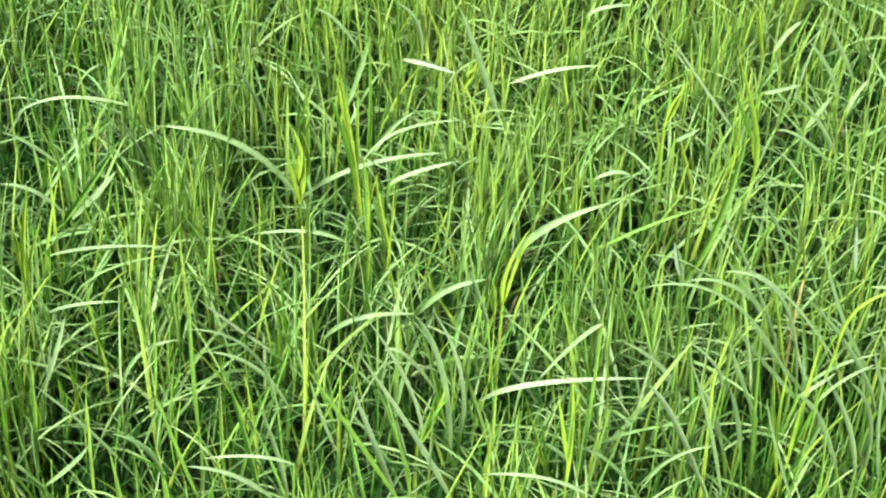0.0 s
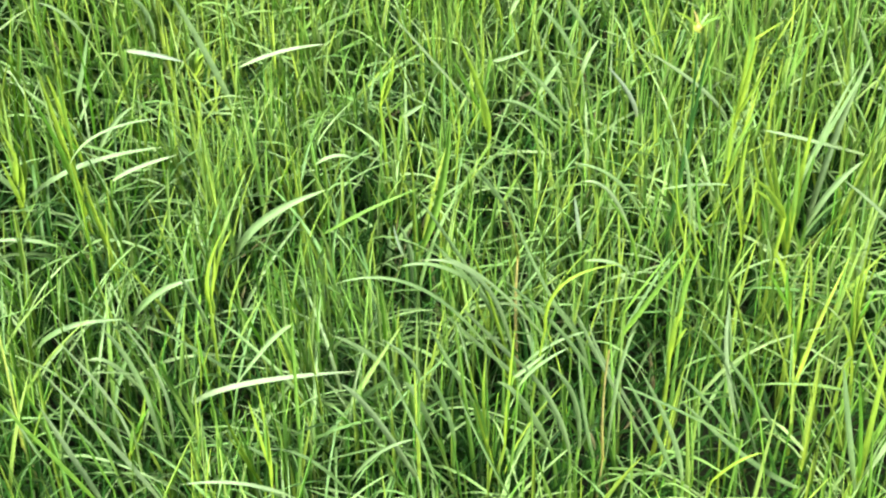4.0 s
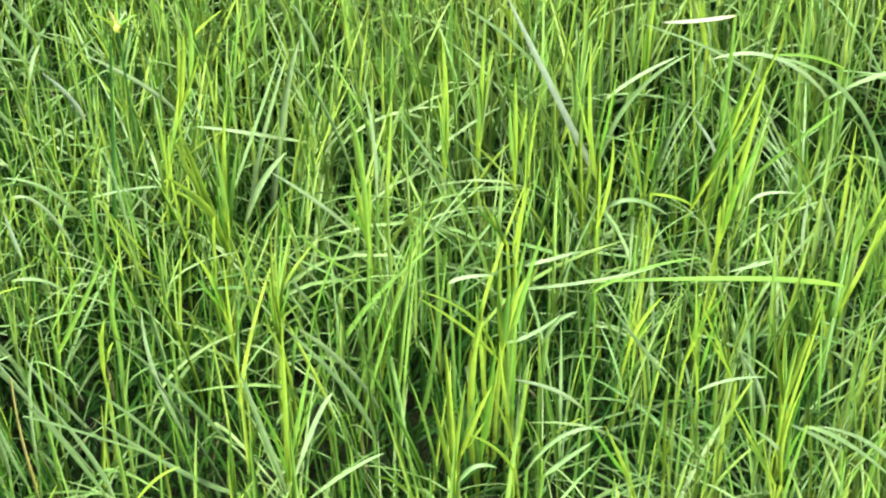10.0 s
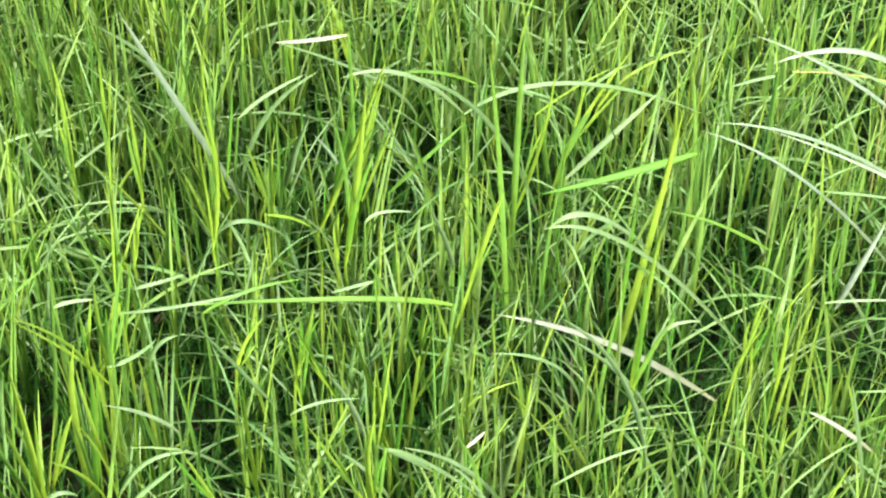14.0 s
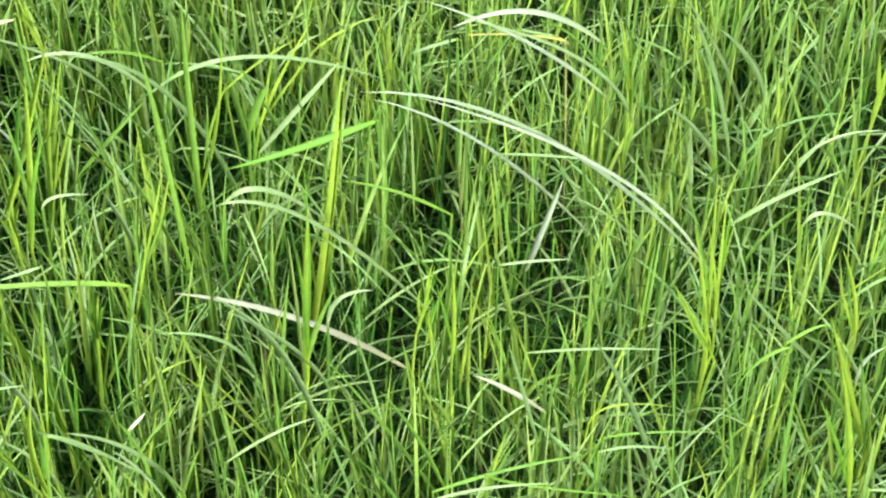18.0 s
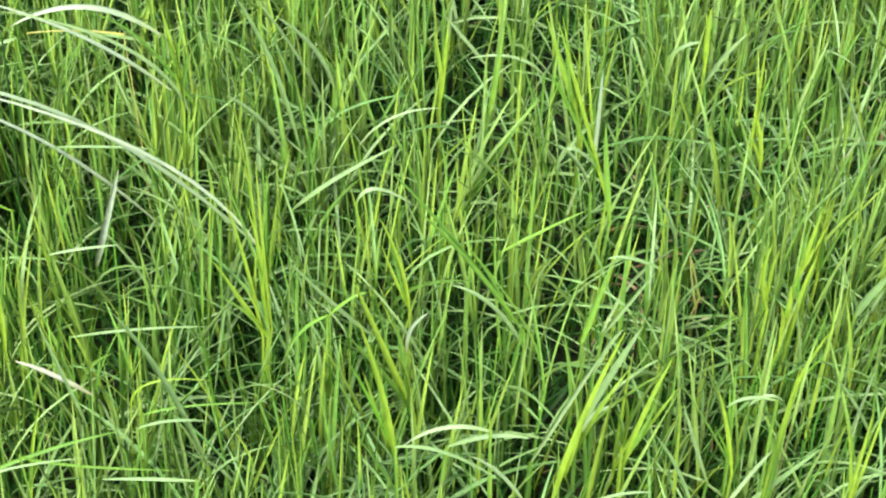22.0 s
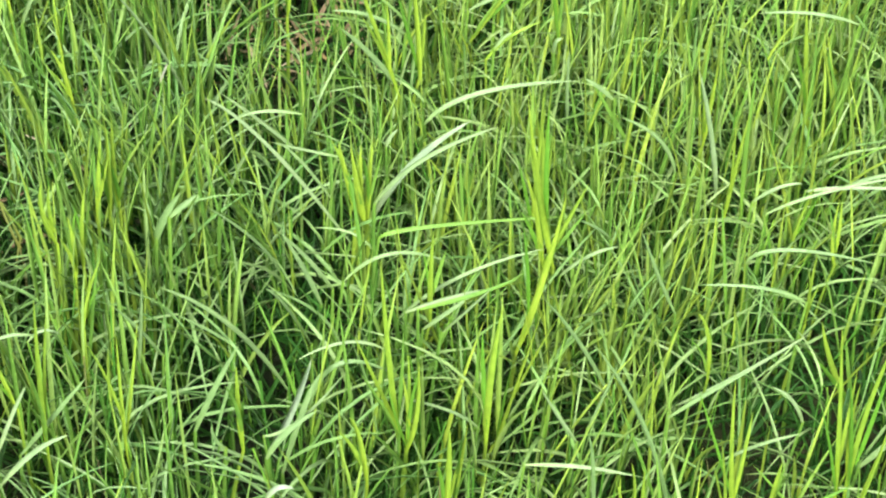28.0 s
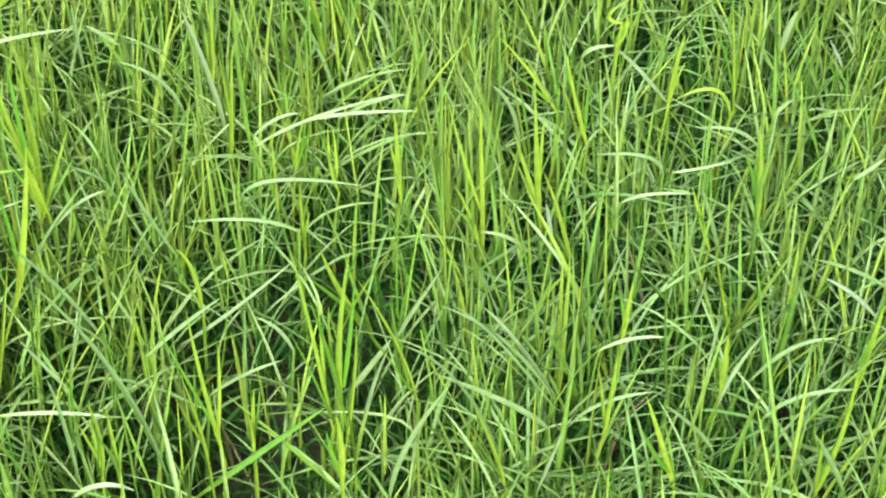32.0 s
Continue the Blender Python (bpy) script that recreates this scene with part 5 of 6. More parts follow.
plant(1.890, 0.987,
      (0.027, 0.013, 0.177, -23, 0.008, 0.043, 0.021, 0.085, 0.0051, "yellow"),
      (-0.027, -0.013, 0.218, -23, 0.014, 0.014, 0.028, 0.007, 0.0038, "pale"))
plant(1.827, 0.932,
      (-0.012, 0.004, 0.185, 157, 0.013, 0.044, 0.027, 0.093, 0.0048, "pale"),
      (0.002, -0.011, 0.151, -23, 0.034, 0.052, 0.062, 0.095, 0.0059, "pale"),
      (0.011, 0.008, 0.183, 157, 0.010, 0.058, 0.021, 0.100, 0.0049, "yellow"))
plant(1.903, 0.872,
      (0.000, 0.000, 0.163, -23, 0.002, 0.074, 0.005, 0.156, 0.0044, "yellow"))
plant(1.956, 0.951,
      (-0.011, -0.001, 0.175, -23, 0.005, 0.044, 0.010, 0.093, 0.0049, "pale"),
      (0.011, 0.001, 0.169, 157, 0.018, 0.037, 0.036, 0.066, 0.0044, "pale"))
plant(1.697, 0.919,
      (0.000, 0.000, 0.217, -23, 0.028, 0.021, 0.055, 0.028, 0.0042, "pale"))
plant(2.085, 0.915,
      (-0.020, 0.009, 0.099, 157, 0.045, 0.091, 0.100, 0.142, 0.0057, "pale"),
      (-0.003, -0.005, 0.167, 157, 0.020, 0.051, 0.035, 0.073, 0.0050, "pale"),
      (0.024, -0.004, 0.153, 157, 0.021, 0.045, 0.059, 0.074, 0.0045, "pale"))
plant(2.020, 0.923,
      (0.000, 0.000, 0.184, 157, 0.019, 0.022, 0.046, 0.044, 0.0044, "pale"))
plant(1.973, 0.845,
      (-0.014, 0.021, 0.171, -23, 0.018, 0.051, 0.041, 0.107, 0.0070, "pale"),
      (0.001, -0.007, 0.174, 157, 0.007, 0.015, 0.009, 0.030, 0.0064, "pale"),
      (0.013, -0.014, 0.170, -23, -0.001, 0.059, 0.000, 0.108, 0.0059, "yellow"))
plant(2.005, 0.825,
      (0.000, 0.000, 0.167, -23, 0.017, 0.044, 0.038, 0.115, 0.0101, "whitish"))
plant(2.052, 0.849,
      (0.000, 0.000, 0.171, -23, 0.025, 0.052, 0.068, 0.036, 0.0059, "pale"))
plant(2.127, 0.953,
      (0.002, -0.007, 0.186, -23, 0.040, 0.032, 0.091, 0.017, 0.0050, "pale"),
      (-0.002, 0.007, 0.165, 157, 0.018, 0.037, 0.041, 0.072, 0.0057, "pale"))
plant(2.170, 0.895,
      (-0.002, 0.027, 0.142, -23, 0.053, 0.051, 0.125, 0.082, 0.0051, "pale"),
      (-0.012, -0.007, 0.192, -23, 0.031, 0.014, 0.063, 0.024, 0.0050, "pale"),
      (-0.001, -0.018, 0.176, -23, 0.022, 0.022, 0.043, 0.043, 0.0055, "pale"),
      (0.014, -0.002, 0.159, -23, 0.000, 0.058, 0.002, 0.114, 0.0062, "yellow"))
plant(2.242, 0.847,
      (0.000, 0.000, 0.137, -23, 0.018, 0.088, 0.033, 0.190, 0.0078, "yellow"))
plant(2.282, 0.763,
      (0.000, 0.000, 0.155, 157, 0.027, 0.067, 0.058, 0.123, 0.0050, "pale"))
plant(2.486, 0.954,
      (-0.021, 0.005, 0.151, 147, 0.019, 0.042, 0.054, 0.064, 0.0054, "pale"),
      (0.003, -0.028, 0.138, 147, 0.012, 0.077, 0.030, 0.156, 0.0078, "pale"),
      (0.018, 0.023, 0.151, -33, 0.002, 0.049, 0.005, 0.103, 0.0073, "yellow"))
plant(2.561, 0.949,
      (0.000, 0.000, 0.152, -33, 0.001, 0.049, 0.003, 0.097, 0.0056, "yellow"))
plant(2.558, 0.869,
      (-0.026, -0.012, 0.191, -33, 0.040, 0.009, 0.101, 0.013, 0.0052, "pale"),
      (0.008, -0.012, 0.176, -33, 0.030, 0.021, 0.062, 0.030, 0.0053, "pale"),
      (0.018, 0.024, 0.147, -33, 0.031, 0.036, 0.062, 0.064, 0.0040, "green"))
plant(2.465, 0.750,
      (0.004, 0.003, 0.154, 147, 0.002, 0.050, 0.001, 0.091, 0.0052, "yellow"),
      (-0.004, -0.003, 0.193, 147, 0.037, 0.015, 0.093, 0.011, 0.0050, "pale"))
plant(2.518, 0.816,
      (-0.013, 0.016, 0.153, -33, 0.004, 0.042, 0.013, 0.090, 0.0048, "yellow"),
      (0.013, -0.016, 0.153, 147, 0.006, 0.035, 0.007, 0.083, 0.0048, "yellow"))
plant(2.376, 0.811,
      (0.000, 0.000, 0.156, 147, 0.019, 0.049, 0.037, 0.103, 0.0045, "pale"))
plant(2.665, 0.921,
      (0.000, 0.000, 0.149, 147, 0.010, 0.042, 0.035, 0.069, 0.0049, "pale"))
plant(2.574, 0.768,
      (0.000, 0.000, 0.150, 147, 0.002, 0.050, 0.004, 0.104, 0.0064, "yellow"))
plant(2.353, 0.884,
      (0.000, 0.000, 0.188, 147, 0.013, 0.014, 0.033, 0.024, 0.0046, "pale"))
plant(2.604, 0.687,
      (0.006, 0.006, 0.125, 147, 0.002, 0.086, 0.006, 0.191, 0.0058, "yellow"),
      (-0.006, -0.006, 0.151, 147, 0.010, 0.043, 0.022, 0.077, 0.0052, "yellow"))
plant(2.696, 0.764,
      (0.000, 0.000, 0.148, 147, 0.009, 0.049, 0.027, 0.077, 0.0053, "pale"))
plant(2.869, 0.726,
      (0.023, -0.020, 0.134, 147, 0.007, 0.071, 0.014, 0.138, 0.0050, "yellow"),
      (-0.023, 0.020, 0.139, 147, 0.029, 0.042, 0.050, 0.066, 0.0055, "pale"))
plant(2.767, 0.644,
      (-0.002, 0.004, 0.175, 147, 0.017, 0.024, 0.061, 0.025, 0.0052, "pale"),
      (0.002, -0.004, 0.183, -33, 0.024, 0.005, 0.052, 0.015, 0.0040, "pale"))
plant(2.869, 0.653,
      (0.021, -0.002, 0.177, -33, 0.006, 0.011, 0.015, 0.021, 0.0053, "pale"),
      (-0.014, -0.023, 0.175, 147, 0.022, 0.021, 0.056, 0.024, 0.0047, "pale"),
      (-0.006, 0.025, 0.166, 147, 0.017, 0.035, 0.053, 0.021, 0.0049, "yellow"))
plant(2.820, 0.581,
      (0.000, 0.000, 0.139, 147, 0.005, 0.071, 0.010, 0.118, 0.0075, "yellow"))
plant(2.971, 0.738,
      (0.000, 0.000, 0.145, -33, 0.004, 0.028, 0.010, 0.050, 0.0087, "pale"))
plant(3.005, 0.690,
      (0.000, 0.000, 0.145, 147, 0.008, 0.018, 0.016, 0.035, 0.0047, "whitish"))
plant(2.910, 0.585,
      (-0.007, -0.028, 0.171, -33, 0.013, 0.014, 0.024, 0.028, 0.0052, "pale"),
      (0.007, 0.028, 0.134, 147, 0.024, 0.071, 0.056, 0.138, 0.0057, "green"))
plant(2.617, 0.633,
      (0.000, 0.000, 0.177, 147, 0.019, 0.021, 0.043, 0.028, 0.0055, "pale"))
plant(2.657, 0.659,
      (0.000, 0.000, 0.150, 147, 0.003, 0.022, 0.006, 0.043, 0.0054, "whitish"))
plant(2.414, 0.605,
      (-0.010, -0.003, 0.124, 147, 0.010, 0.101, 0.025, 0.220, 0.0060, "yellow"),
      (-0.002, -0.003, 0.125, -33, 0.001, 0.108, 0.012, 0.214, 0.0065, "yellow"),
      (0.001, 0.004, 0.152, 147, 0.005, 0.058, 0.005, 0.113, 0.0039, "yellow"),
      (0.011, 0.002, 0.155, -33, 0.019, 0.036, 0.033, 0.065, 0.0070, "pale"))
plant(2.257, 0.621,
      (-0.012, -0.014, 0.154, 147, 0.010, 0.073, 0.018, 0.127, 0.0049, "green"),
      (0.012, 0.014, 0.124, 147, 0.029, 0.129, 0.078, 0.233, 0.0054, "pale"))
plant(2.354, 0.745,
      (0.008, -0.008, 0.157, 147, 0.005, 0.057, 0.016, 0.084, 0.0051, "yellow"),
      (-0.008, 0.008, 0.114, -33, 0.046, 0.045, 0.100, 0.109, 0.0051, "pale"))
plant(2.401, 0.656,
      (0.000, 0.000, 0.171, 147, 0.012, 0.028, 0.030, 0.042, 0.0048, "pale"))
plant(2.486, 0.600,
      (-0.002, 0.034, 0.154, -33, 0.014, 0.036, 0.037, 0.085, 0.0065, "pale"),
      (0.020, -0.008, 0.153, 147, 0.009, 0.050, 0.018, 0.098, 0.0049, "pale"),
      (-0.018, -0.025, 0.138, 147, 0.017, 0.079, 0.047, 0.160, 0.0045, "yellow"))
plant(2.165, 0.695,
      (0.000, 0.000, 0.209, -33, 0.044, 0.004, 0.086, -0.002, 0.0047, "pale"))
plant(2.727, 0.478,
      (-0.006, 0.015, 0.141, -33, 0.016, 0.065, 0.039, 0.120, 0.0076, "yellow"),
      (-0.007, 0.013, 0.144, 147, 0.013, 0.057, 0.022, 0.112, 0.0061, "yellow"),
      (0.013, -0.029, 0.145, -33, 0.002, 0.058, 0.005, 0.106, 0.0068, "green"))
plant(2.551, 0.478,
      (-0.010, 0.018, 0.143, 147, 0.032, 0.033, 0.091, 0.071, 0.0069, "pale"),
      (-0.007, -0.000, 0.161, -33, 0.025, 0.033, 0.068, 0.048, 0.0053, "pale"),
      (0.017, -0.017, 0.148, -33, 0.003, 0.058, 0.006, 0.114, 0.0068, "yellow"))
plant(2.588, 0.391,
      (0.000, 0.000, 0.146, 147, 0.016, 0.066, 0.031, 0.121, 0.0063, "yellow"))
plant(2.831, 0.439,
      (0.000, 0.000, 0.153, 147, 0.023, 0.029, 0.049, 0.049, 0.0053, "whitish"))
plant(2.850, 0.451,
      (0.000, 0.000, 0.166, 147, 0.030, 0.021, 0.064, 0.035, 0.0051, "pale"))
plant(2.758, 0.403,
      (0.011, -0.012, 0.142, -33, 0.005, 0.058, 0.009, 0.114, 0.0071, "yellow"),
      (-0.011, 0.012, 0.146, -33, 0.008, 0.044, 0.014, 0.100, 0.0060, "pale"))
plant(2.690, 0.327,
      (-0.007, 0.008, 0.133, -33, 0.011, 0.081, 0.013, 0.157, 0.0059, "yellow"),
      (0.007, -0.008, 0.149, 147, 0.014, 0.037, 0.031, 0.073, 0.0063, "pale"))
plant(2.621, 0.524,
      (0.021, 0.011, 0.150, -33, 0.002, 0.036, 0.004, 0.071, 0.0061, "yellow"),
      (-0.021, -0.011, 0.186, -33, 0.026, 0.015, 0.057, 0.016, 0.0043, "pale"))
plant(2.703, 0.531,
      (0.002, 0.010, 0.132, 147, 0.027, 0.043, 0.052, 0.078, 0.0053, "green"),
      (-0.002, -0.010, 0.148, -33, 0.004, 0.029, 0.009, 0.057, 0.0078, "pale"))


# ---- the meadow itself ----
def strip_centre(x):
    """The line along which the meadow is looked at: it bends towards the near side on the right."""
    return 1.64 - 0.135 * np.maximum(x, 0) ** 2


def wobble(x, y, scale, seed):
    s = np.zeros_like(x)
    r = np.random.RandomState(seed)
    for k in range(7):
        a, f, ph = r.uniform(0, 6.28), scale * r.uniform(0.6, 1.6), r.uniform(0, 6.28)
        s += np.sin((x * np.cos(a) + y * np.sin(a)) * f + ph)
    return s / 2.6


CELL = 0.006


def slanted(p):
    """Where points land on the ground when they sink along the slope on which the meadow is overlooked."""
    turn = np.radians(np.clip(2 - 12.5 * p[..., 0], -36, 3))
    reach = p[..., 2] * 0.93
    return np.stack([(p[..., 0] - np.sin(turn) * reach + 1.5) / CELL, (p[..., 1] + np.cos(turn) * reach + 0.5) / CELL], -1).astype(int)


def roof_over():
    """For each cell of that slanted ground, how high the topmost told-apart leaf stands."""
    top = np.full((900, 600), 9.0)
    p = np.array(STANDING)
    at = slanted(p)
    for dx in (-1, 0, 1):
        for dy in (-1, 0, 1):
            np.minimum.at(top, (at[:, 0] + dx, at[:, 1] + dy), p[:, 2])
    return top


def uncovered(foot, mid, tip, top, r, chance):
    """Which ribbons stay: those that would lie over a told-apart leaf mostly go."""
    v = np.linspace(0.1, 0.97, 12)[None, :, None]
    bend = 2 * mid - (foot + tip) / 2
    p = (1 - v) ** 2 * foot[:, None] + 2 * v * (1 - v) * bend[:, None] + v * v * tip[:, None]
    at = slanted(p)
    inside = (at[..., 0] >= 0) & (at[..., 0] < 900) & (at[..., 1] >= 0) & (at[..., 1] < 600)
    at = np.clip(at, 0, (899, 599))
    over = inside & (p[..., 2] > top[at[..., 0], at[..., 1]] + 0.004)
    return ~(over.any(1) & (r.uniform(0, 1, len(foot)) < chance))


def meadow(name, count, area, seed, leaves, points, near):
    """Culms with alternating leaves, rising and arched, and shade-dark leaves low down (near: how many of those a
    culm).
    """
    r = np.random.RandomState(seed)
    x, y = area(r, count)
    n = len(x)
    tall = (1 + 0.12 * wobble(x, y, 9, 3)) * np.interp(x, (-0.3, 0.3, 0.7, 1.6, 2.1, 2.8), (0.74, 0.80, 1.0, 1.0, 0.90, 0.84))
    h = np.clip(r.normal(0.145, 0.04, n), 0.05, 0.23) * tall
    az = r.uniform(0, 2 * np.pi, n)
    lean = np.abs(r.normal(0, 0.16, n)) * h
    base = np.stack([x, y, np.zeros(n) - 0.005], 1)
    top = base + np.stack([np.cos(az) * lean, np.sin(az) * lean, h], 1)
    bend = base + (top - base) * 0.5 + np.stack([r.normal(0, 0.007, n), r.normal(0, 0.007, n), np.zeros(n)], 1)
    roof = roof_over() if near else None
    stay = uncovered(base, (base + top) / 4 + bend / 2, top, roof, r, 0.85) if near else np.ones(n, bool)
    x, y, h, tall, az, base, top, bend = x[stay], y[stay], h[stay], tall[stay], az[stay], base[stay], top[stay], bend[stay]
    n = len(x)
    face = np.tile(np.array(FACE), (n, 1)) + r.normal(0, 0.25, (n, 3))
    sets = [ribbon_mesh(name, ribbon_arrays(base, bend, top, r.uniform(0.0017, 0.0031, n), face, 5, np.full(n, 0.5), True), mat_culm)]
    up = np.array([0, 0, 1.0])
    cat = np.concatenate
    # two habits: leaves that rise steeply in a V from the upper nodes, and finer ones that arch over and droop
    for habit, material in (("rising", mat_field), ("arched", mat_arched)):
        feet, mids, tips, widths, faces = [], [], [], [], []
        for k in range(leaves if habit == "rising" else leaves - 1):
            rising = habit == "rising"
            some = np.flatnonzero(r.uniform(0, 1, n) < (0.60 if rising else 0.50))
            m = len(some)
            f = (r.uniform(0.86, 0.99, m) if k < 2 else r.uniform(0.3, 0.8, m)) if rising else r.uniform(0.45, 0.97, m)
            a0 = base[some] + (top - base)[some] * f[:, None]
            room = np.clip(0.262 * tall[some] - a0[:, 2], 0.06, 0.3)
            L = np.minimum(r.uniform(0.11, 0.26, m) if rising else r.uniform(0.07, 0.21, m), room * (1.1 if rising else 1.35))
            a = az[some] + k * np.pi + r.normal(0, 0.8, m)
            out = np.stack([np.cos(a), np.sin(a), np.zeros(m)], 1)
            tilt = np.abs(r.normal(0.17, 0.22, m)) if rising else r.uniform(0.7, 1.55, m)
            first = tilt * r.uniform(0.25, 0.9, m) if rising else r.uniform(0.1, 0.6, m)
            mids.append(a0 + (out * np.sin(first)[:, None] + up * np.cos(first)[:, None]) * (L * 0.5)[:, None])
            tips.append(a0 + (out * np.sin(tilt)[:, None] + up * np.cos(tilt)[:, None]) * (L * (0.98 if rising else 0.86))[:, None])
            feet.append(a0)
            widths.append((r.uniform(0.0021, 0.0042, m) if rising else r.uniform(0.0017, 0.0034, m)) * np.clip(L / 0.14, 0.8, 1.2) * (1 if near else 2.4))
            # a leaf shows its upper side to the sky, twisted at random
            faces.append(-out * 0.6 + up * 0.6 + r.normal(0, 0.45, (m, 3)))
        feet, mids, tips, widths, faces = map(cat, (feet, mids, tips, widths, faces))
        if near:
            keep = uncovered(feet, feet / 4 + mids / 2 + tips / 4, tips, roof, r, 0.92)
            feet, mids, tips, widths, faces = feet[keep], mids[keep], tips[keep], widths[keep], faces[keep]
        sets.append(ribbon_mesh(name, ribbon_arrays(feet, mids, tips, widths, faces, points, r.uniform(0.25, 0.95, len(feet)), False, 2.7 if habit == "rising" else 3.4), material))
    # short leaves low down, which close the ground; shade is in their near-black colour
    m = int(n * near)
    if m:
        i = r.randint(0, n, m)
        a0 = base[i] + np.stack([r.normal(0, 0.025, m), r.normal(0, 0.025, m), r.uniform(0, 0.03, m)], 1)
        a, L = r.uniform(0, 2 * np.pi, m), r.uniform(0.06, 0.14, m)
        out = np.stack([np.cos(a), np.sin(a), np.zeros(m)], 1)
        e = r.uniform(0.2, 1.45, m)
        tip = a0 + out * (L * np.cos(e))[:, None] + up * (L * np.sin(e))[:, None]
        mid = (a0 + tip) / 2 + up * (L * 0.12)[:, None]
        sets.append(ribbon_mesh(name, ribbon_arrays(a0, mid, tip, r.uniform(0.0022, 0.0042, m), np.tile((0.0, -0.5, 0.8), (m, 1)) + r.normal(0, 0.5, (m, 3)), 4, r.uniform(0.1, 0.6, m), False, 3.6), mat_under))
    return sets


HOLLOWS = ((1.96, 1.27, 0.08), (2.31, 1.35, 0.09), (2.24, 1.32, 0.06), (2.17, 1.38, 0.07), (2.30, 1.41, 0.06),
           (1.48, 1.61, 0.055), (1.57, 1.62, 0.055), (1.81, 1.61, 0.055), (1.42, 1.65, 0.055), (2.39, 0.74, 0.055),
           (2.38, 0.62, 0.055), (2.27, 0.79, 0.055), (1.81, 1.50, 0.055), (1.75, 1.42, 0.055), (1.95, 1.28, 0.055),
           (1.96, 1.22, 0.055), (2.30, 0.73, 0.055), (2.28, 0.63, 0.055), (2.38, 0.72, 0.055), (2.58, 0.64, 0.055),
           (0.62, 1.43, 0.055), (0.81, 1.34, 0.055), (0.55, 1.35, 0.055), (1.09, 1.35, 0.055), (-0.39, 1.60, 0.055),
           (-0.05, 1.32, 0.055), (-0.22, 1.34, 0.055), (0.37, 1.38, 0.055), (0.48, 1.39, 0.055), (0.53, 1.37, 0.055),
           (0.38, 1.35, 0.055), (0.51, 1.42, 0.055))


def near_strip(r, count):
    x = r.uniform(-0.65, 3.2, count)
    y = strip_centre(x) + r.uniform(-0.75, 0.75, count)
    # clumps with darker hollows between them
    chance = 0.88 + 0.22 * wobble(x, y, 16, 8) - 0.2 * np.exp(-((x - 1.75) / 0.4) ** 2)
    for hx, hy, size in HOLLOWS:
        chance *= 1 - 0.42 * np.exp(-(((x - hx) ** 2 + (y - hy) ** 2) / size ** 2) ** 2)
    stay = r.uniform(0, 1, count) < chance
    return x[stay], y[stay]


def round_about(r, count):
    x, y = r.normal(1.3, 2.6, count), r.normal(1.0, 2.6, count)
    off = y - strip_centre(np.clip(x, -1, 3.2))
    far = (np.abs(off) > 0.75) | (x < -0.65) | (x > 3.2)
    return x[far], y[far]


WORDS_STUFF = {"culms": "countless upright yellow-green culms of dense meadow grass", "leaves": "countless upright yellow-green leaves of dense meadow grass", "arched": "countless fine pale green leaves, sky sheen in their colour, arching over in dense meadow grass", "deep_shade": "short leaves low in the meadow grass, painted dark as deep shade"}
for me, key in zip(meadow("meadow_grass", 15000, near_strip, 11, 4, 7, 4.4), WORDS_STUFF):
    tagged(new("meadow_grass", me), WORDS_STUFF[key], "grass", kind="stuff")
for me, key in zip(meadow("outer_meadow_grass", 16000, round_about, 12, 3, 4, 0), WORDS_STUFF):
    tagged(new("outer_meadow_grass", me), WORDS_STUFF[key] + " around", "grass", kind="stuff")


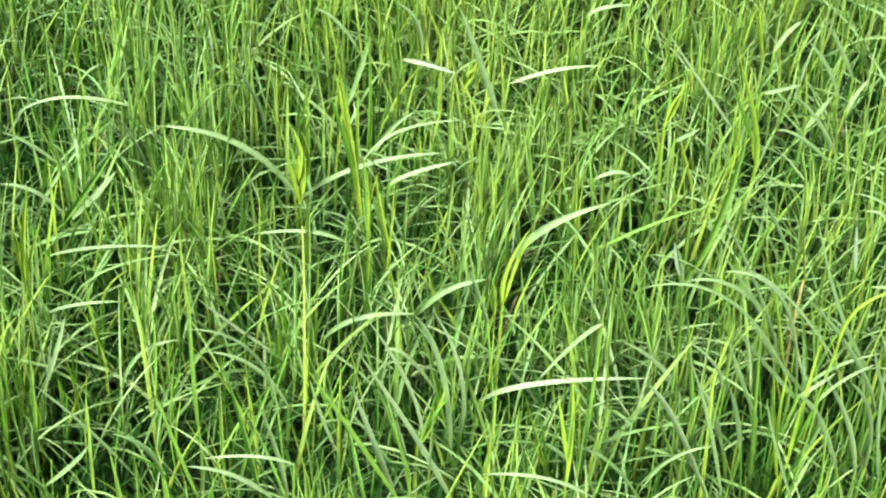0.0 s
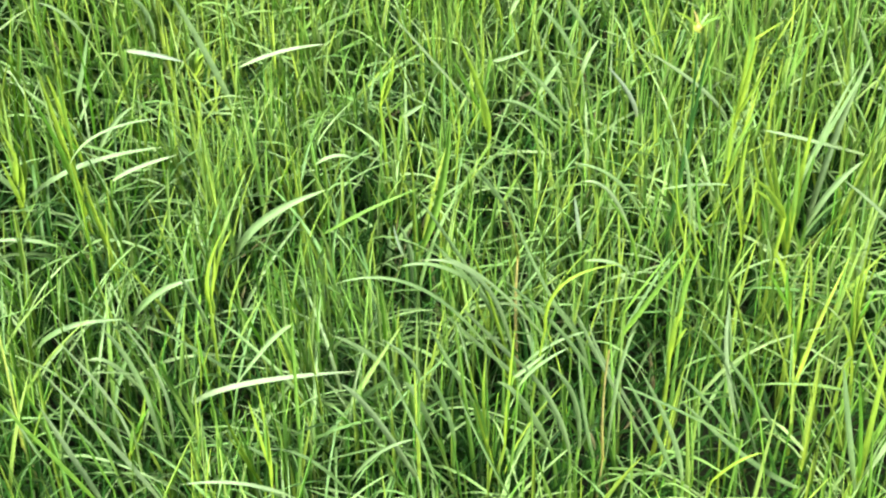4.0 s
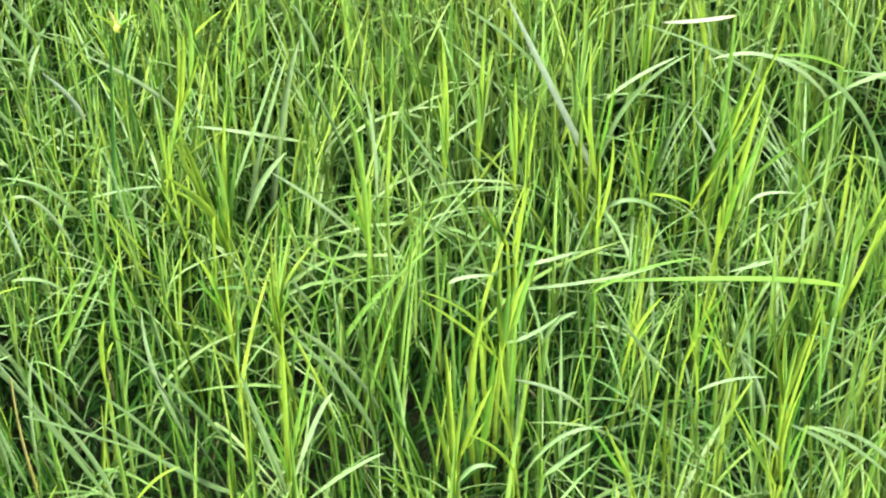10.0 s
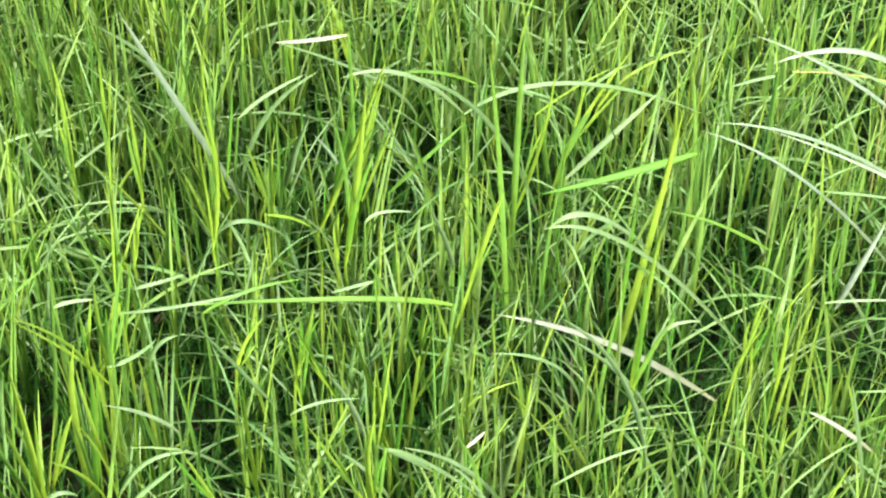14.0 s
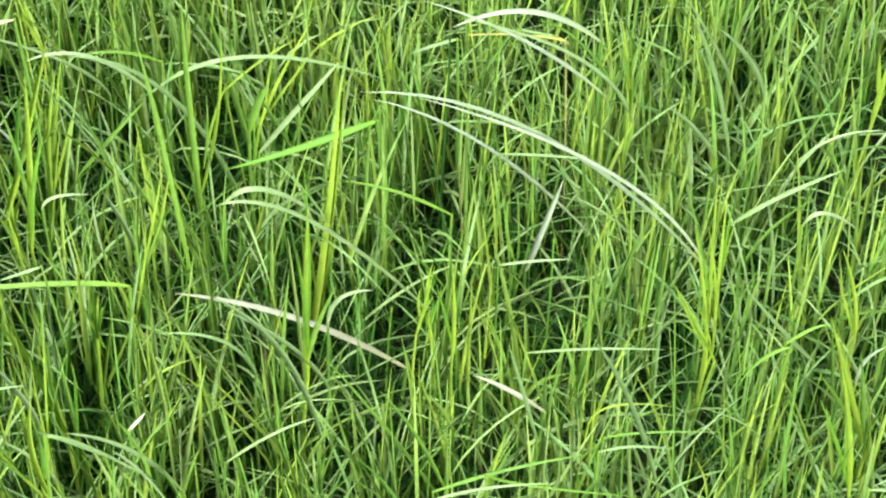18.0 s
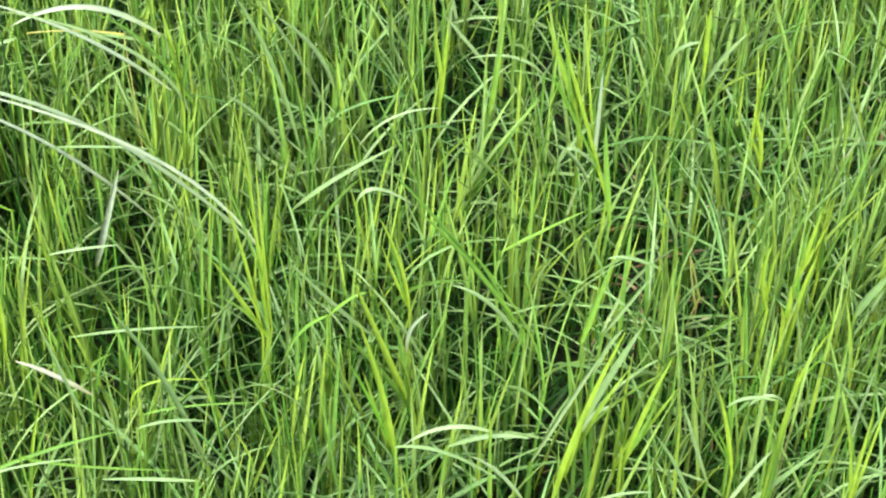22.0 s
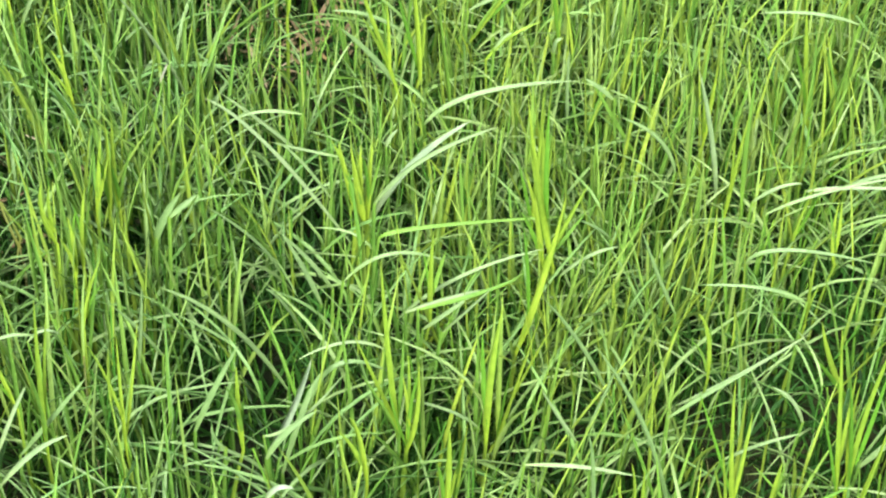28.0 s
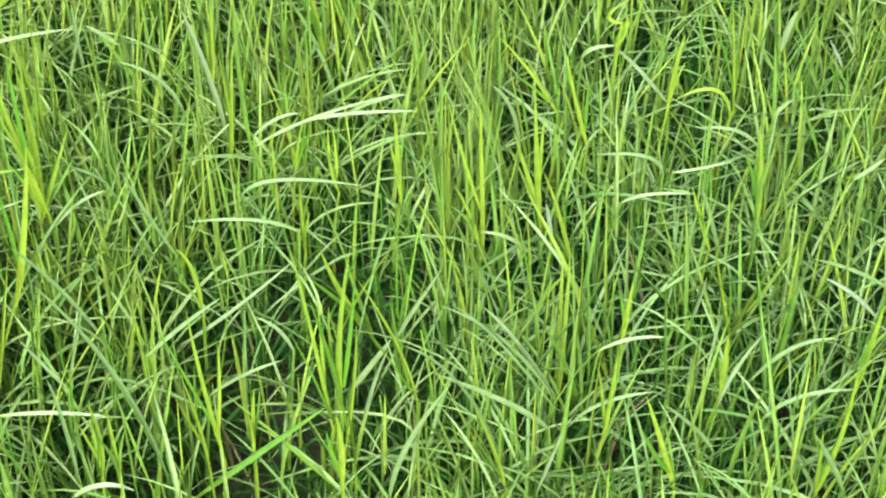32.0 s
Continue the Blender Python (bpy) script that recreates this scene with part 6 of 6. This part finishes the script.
# ---- withered bits on the ground in the hollows ----
def litter():
    r = np.random.RandomState(31)
    at = np.repeat(np.array([(2.32, 1.41), (2.25, 1.38), (2.29, 1.40), (1.97, 1.33)]), 40, 0) + r.normal(0, 0.06, (160, 2))
    n = len(at)
    p0 = np.concatenate([at, r.uniform(0.004, 0.05, (n, 1))], 1)
    d = r.normal(0, 1, (n, 3)) * (1, 1, 0.35)
    d *= (r.uniform(0.03, 0.09, n) / np.linalg.norm(d, axis=1))[:, None]
    p2 = p0 + d
    p2[:, 2] = np.clip(p2[:, 2], 0.004, 0.12)
    p1 = (p0 + p2) / 2 + np.array([0, 0, 0.012])
    me = ribbon_mesh("dry_litter", ribbon_arrays(p0, p1, p2, r.uniform(0.002, 0.005, n), np.tile((0, -0.4, 0.9), (n, 1)) + r.normal(0, 0.3, (n, 3)), 5, r.uniform(0, 0.5, n), False), mat_litter)
    tagged(new("dry_litter", me), "withered brown grass bits lying on the bare soil", "litter", kind="stuff")


mat_litter = leaf_material("withered_litter", [(0.0, (0.07, 0.05, 0.028)), (0.6, (0.14, 0.105, 0.06)), (1.0, (0.22, 0.19, 0.13))], through_tint=(1.0, 0.9, 0.7), gloss=0.7, glow=0.1)
litter()


# ---- a sedge with its small flower head ----
def sedge(x, y, height):
    thing = tagged(new("flowering_sedge"), "thin dark sedge stalk with a small cream-brown flower head", "sedge")
    thing.location = (x, y, 0)

    def strip(name, a, b, c, w, material, stem=False):
        arr = ribbon_arrays(np.array([a]), np.array([b]), np.array([c]), np.array([w]), np.array([FACE]), 9, np.array([0.4]), stem)
        ob = new(name, ribbon_mesh(name, arr, material))
        ob.parent = thing
    strip("stalk", (0.004, 0.01, -0.004), (0.002, 0.004, height * 0.5), (0, 0, height), 0.0035, KINDS["dark"], True)
    bm = bmesh.new()
    bmesh.ops.create_icosphere(bm, subdivisions=2, radius=0.0042)
    for v in bm.verts:
        v.co = v.co * (1 + 0.35 * noise.noise(v.co * 900)) + Vector((0, 0, height))
        v.co.z = height + (v.co.z - height) * 1.3
    me = bpy.data.meshes.new("flower_head")
    bm.to_mesh(me)
    bm.free()
    me.materials.append(KINDS["brown"])
    head = tagged(new("flower_head", me), "cream-brown knobbly head")
    head.parent = thing
    for a, e, n, k in ((10, 60, 0.020, "pale"), (75, 75, 0.024, "green"), (130, 62, 0.020, "brown"), (185, 40, 0.032, "yellow"), (-35, 35, 0.03, "green")):
        d = Vector((math.cos(radians(a)) * math.cos(radians(e)), 0.3 * math.sin(radians(a)), math.sin(radians(e)))) * n
        top = Vector((0, 0, height))
        strip("bract", tuple(top), tuple(top + d * 0.5 + Vector((0, 0, 0.006))), tuple(top + d), 0.0024, KINDS[k])


sedge(0.490, 1.668, 0.302)
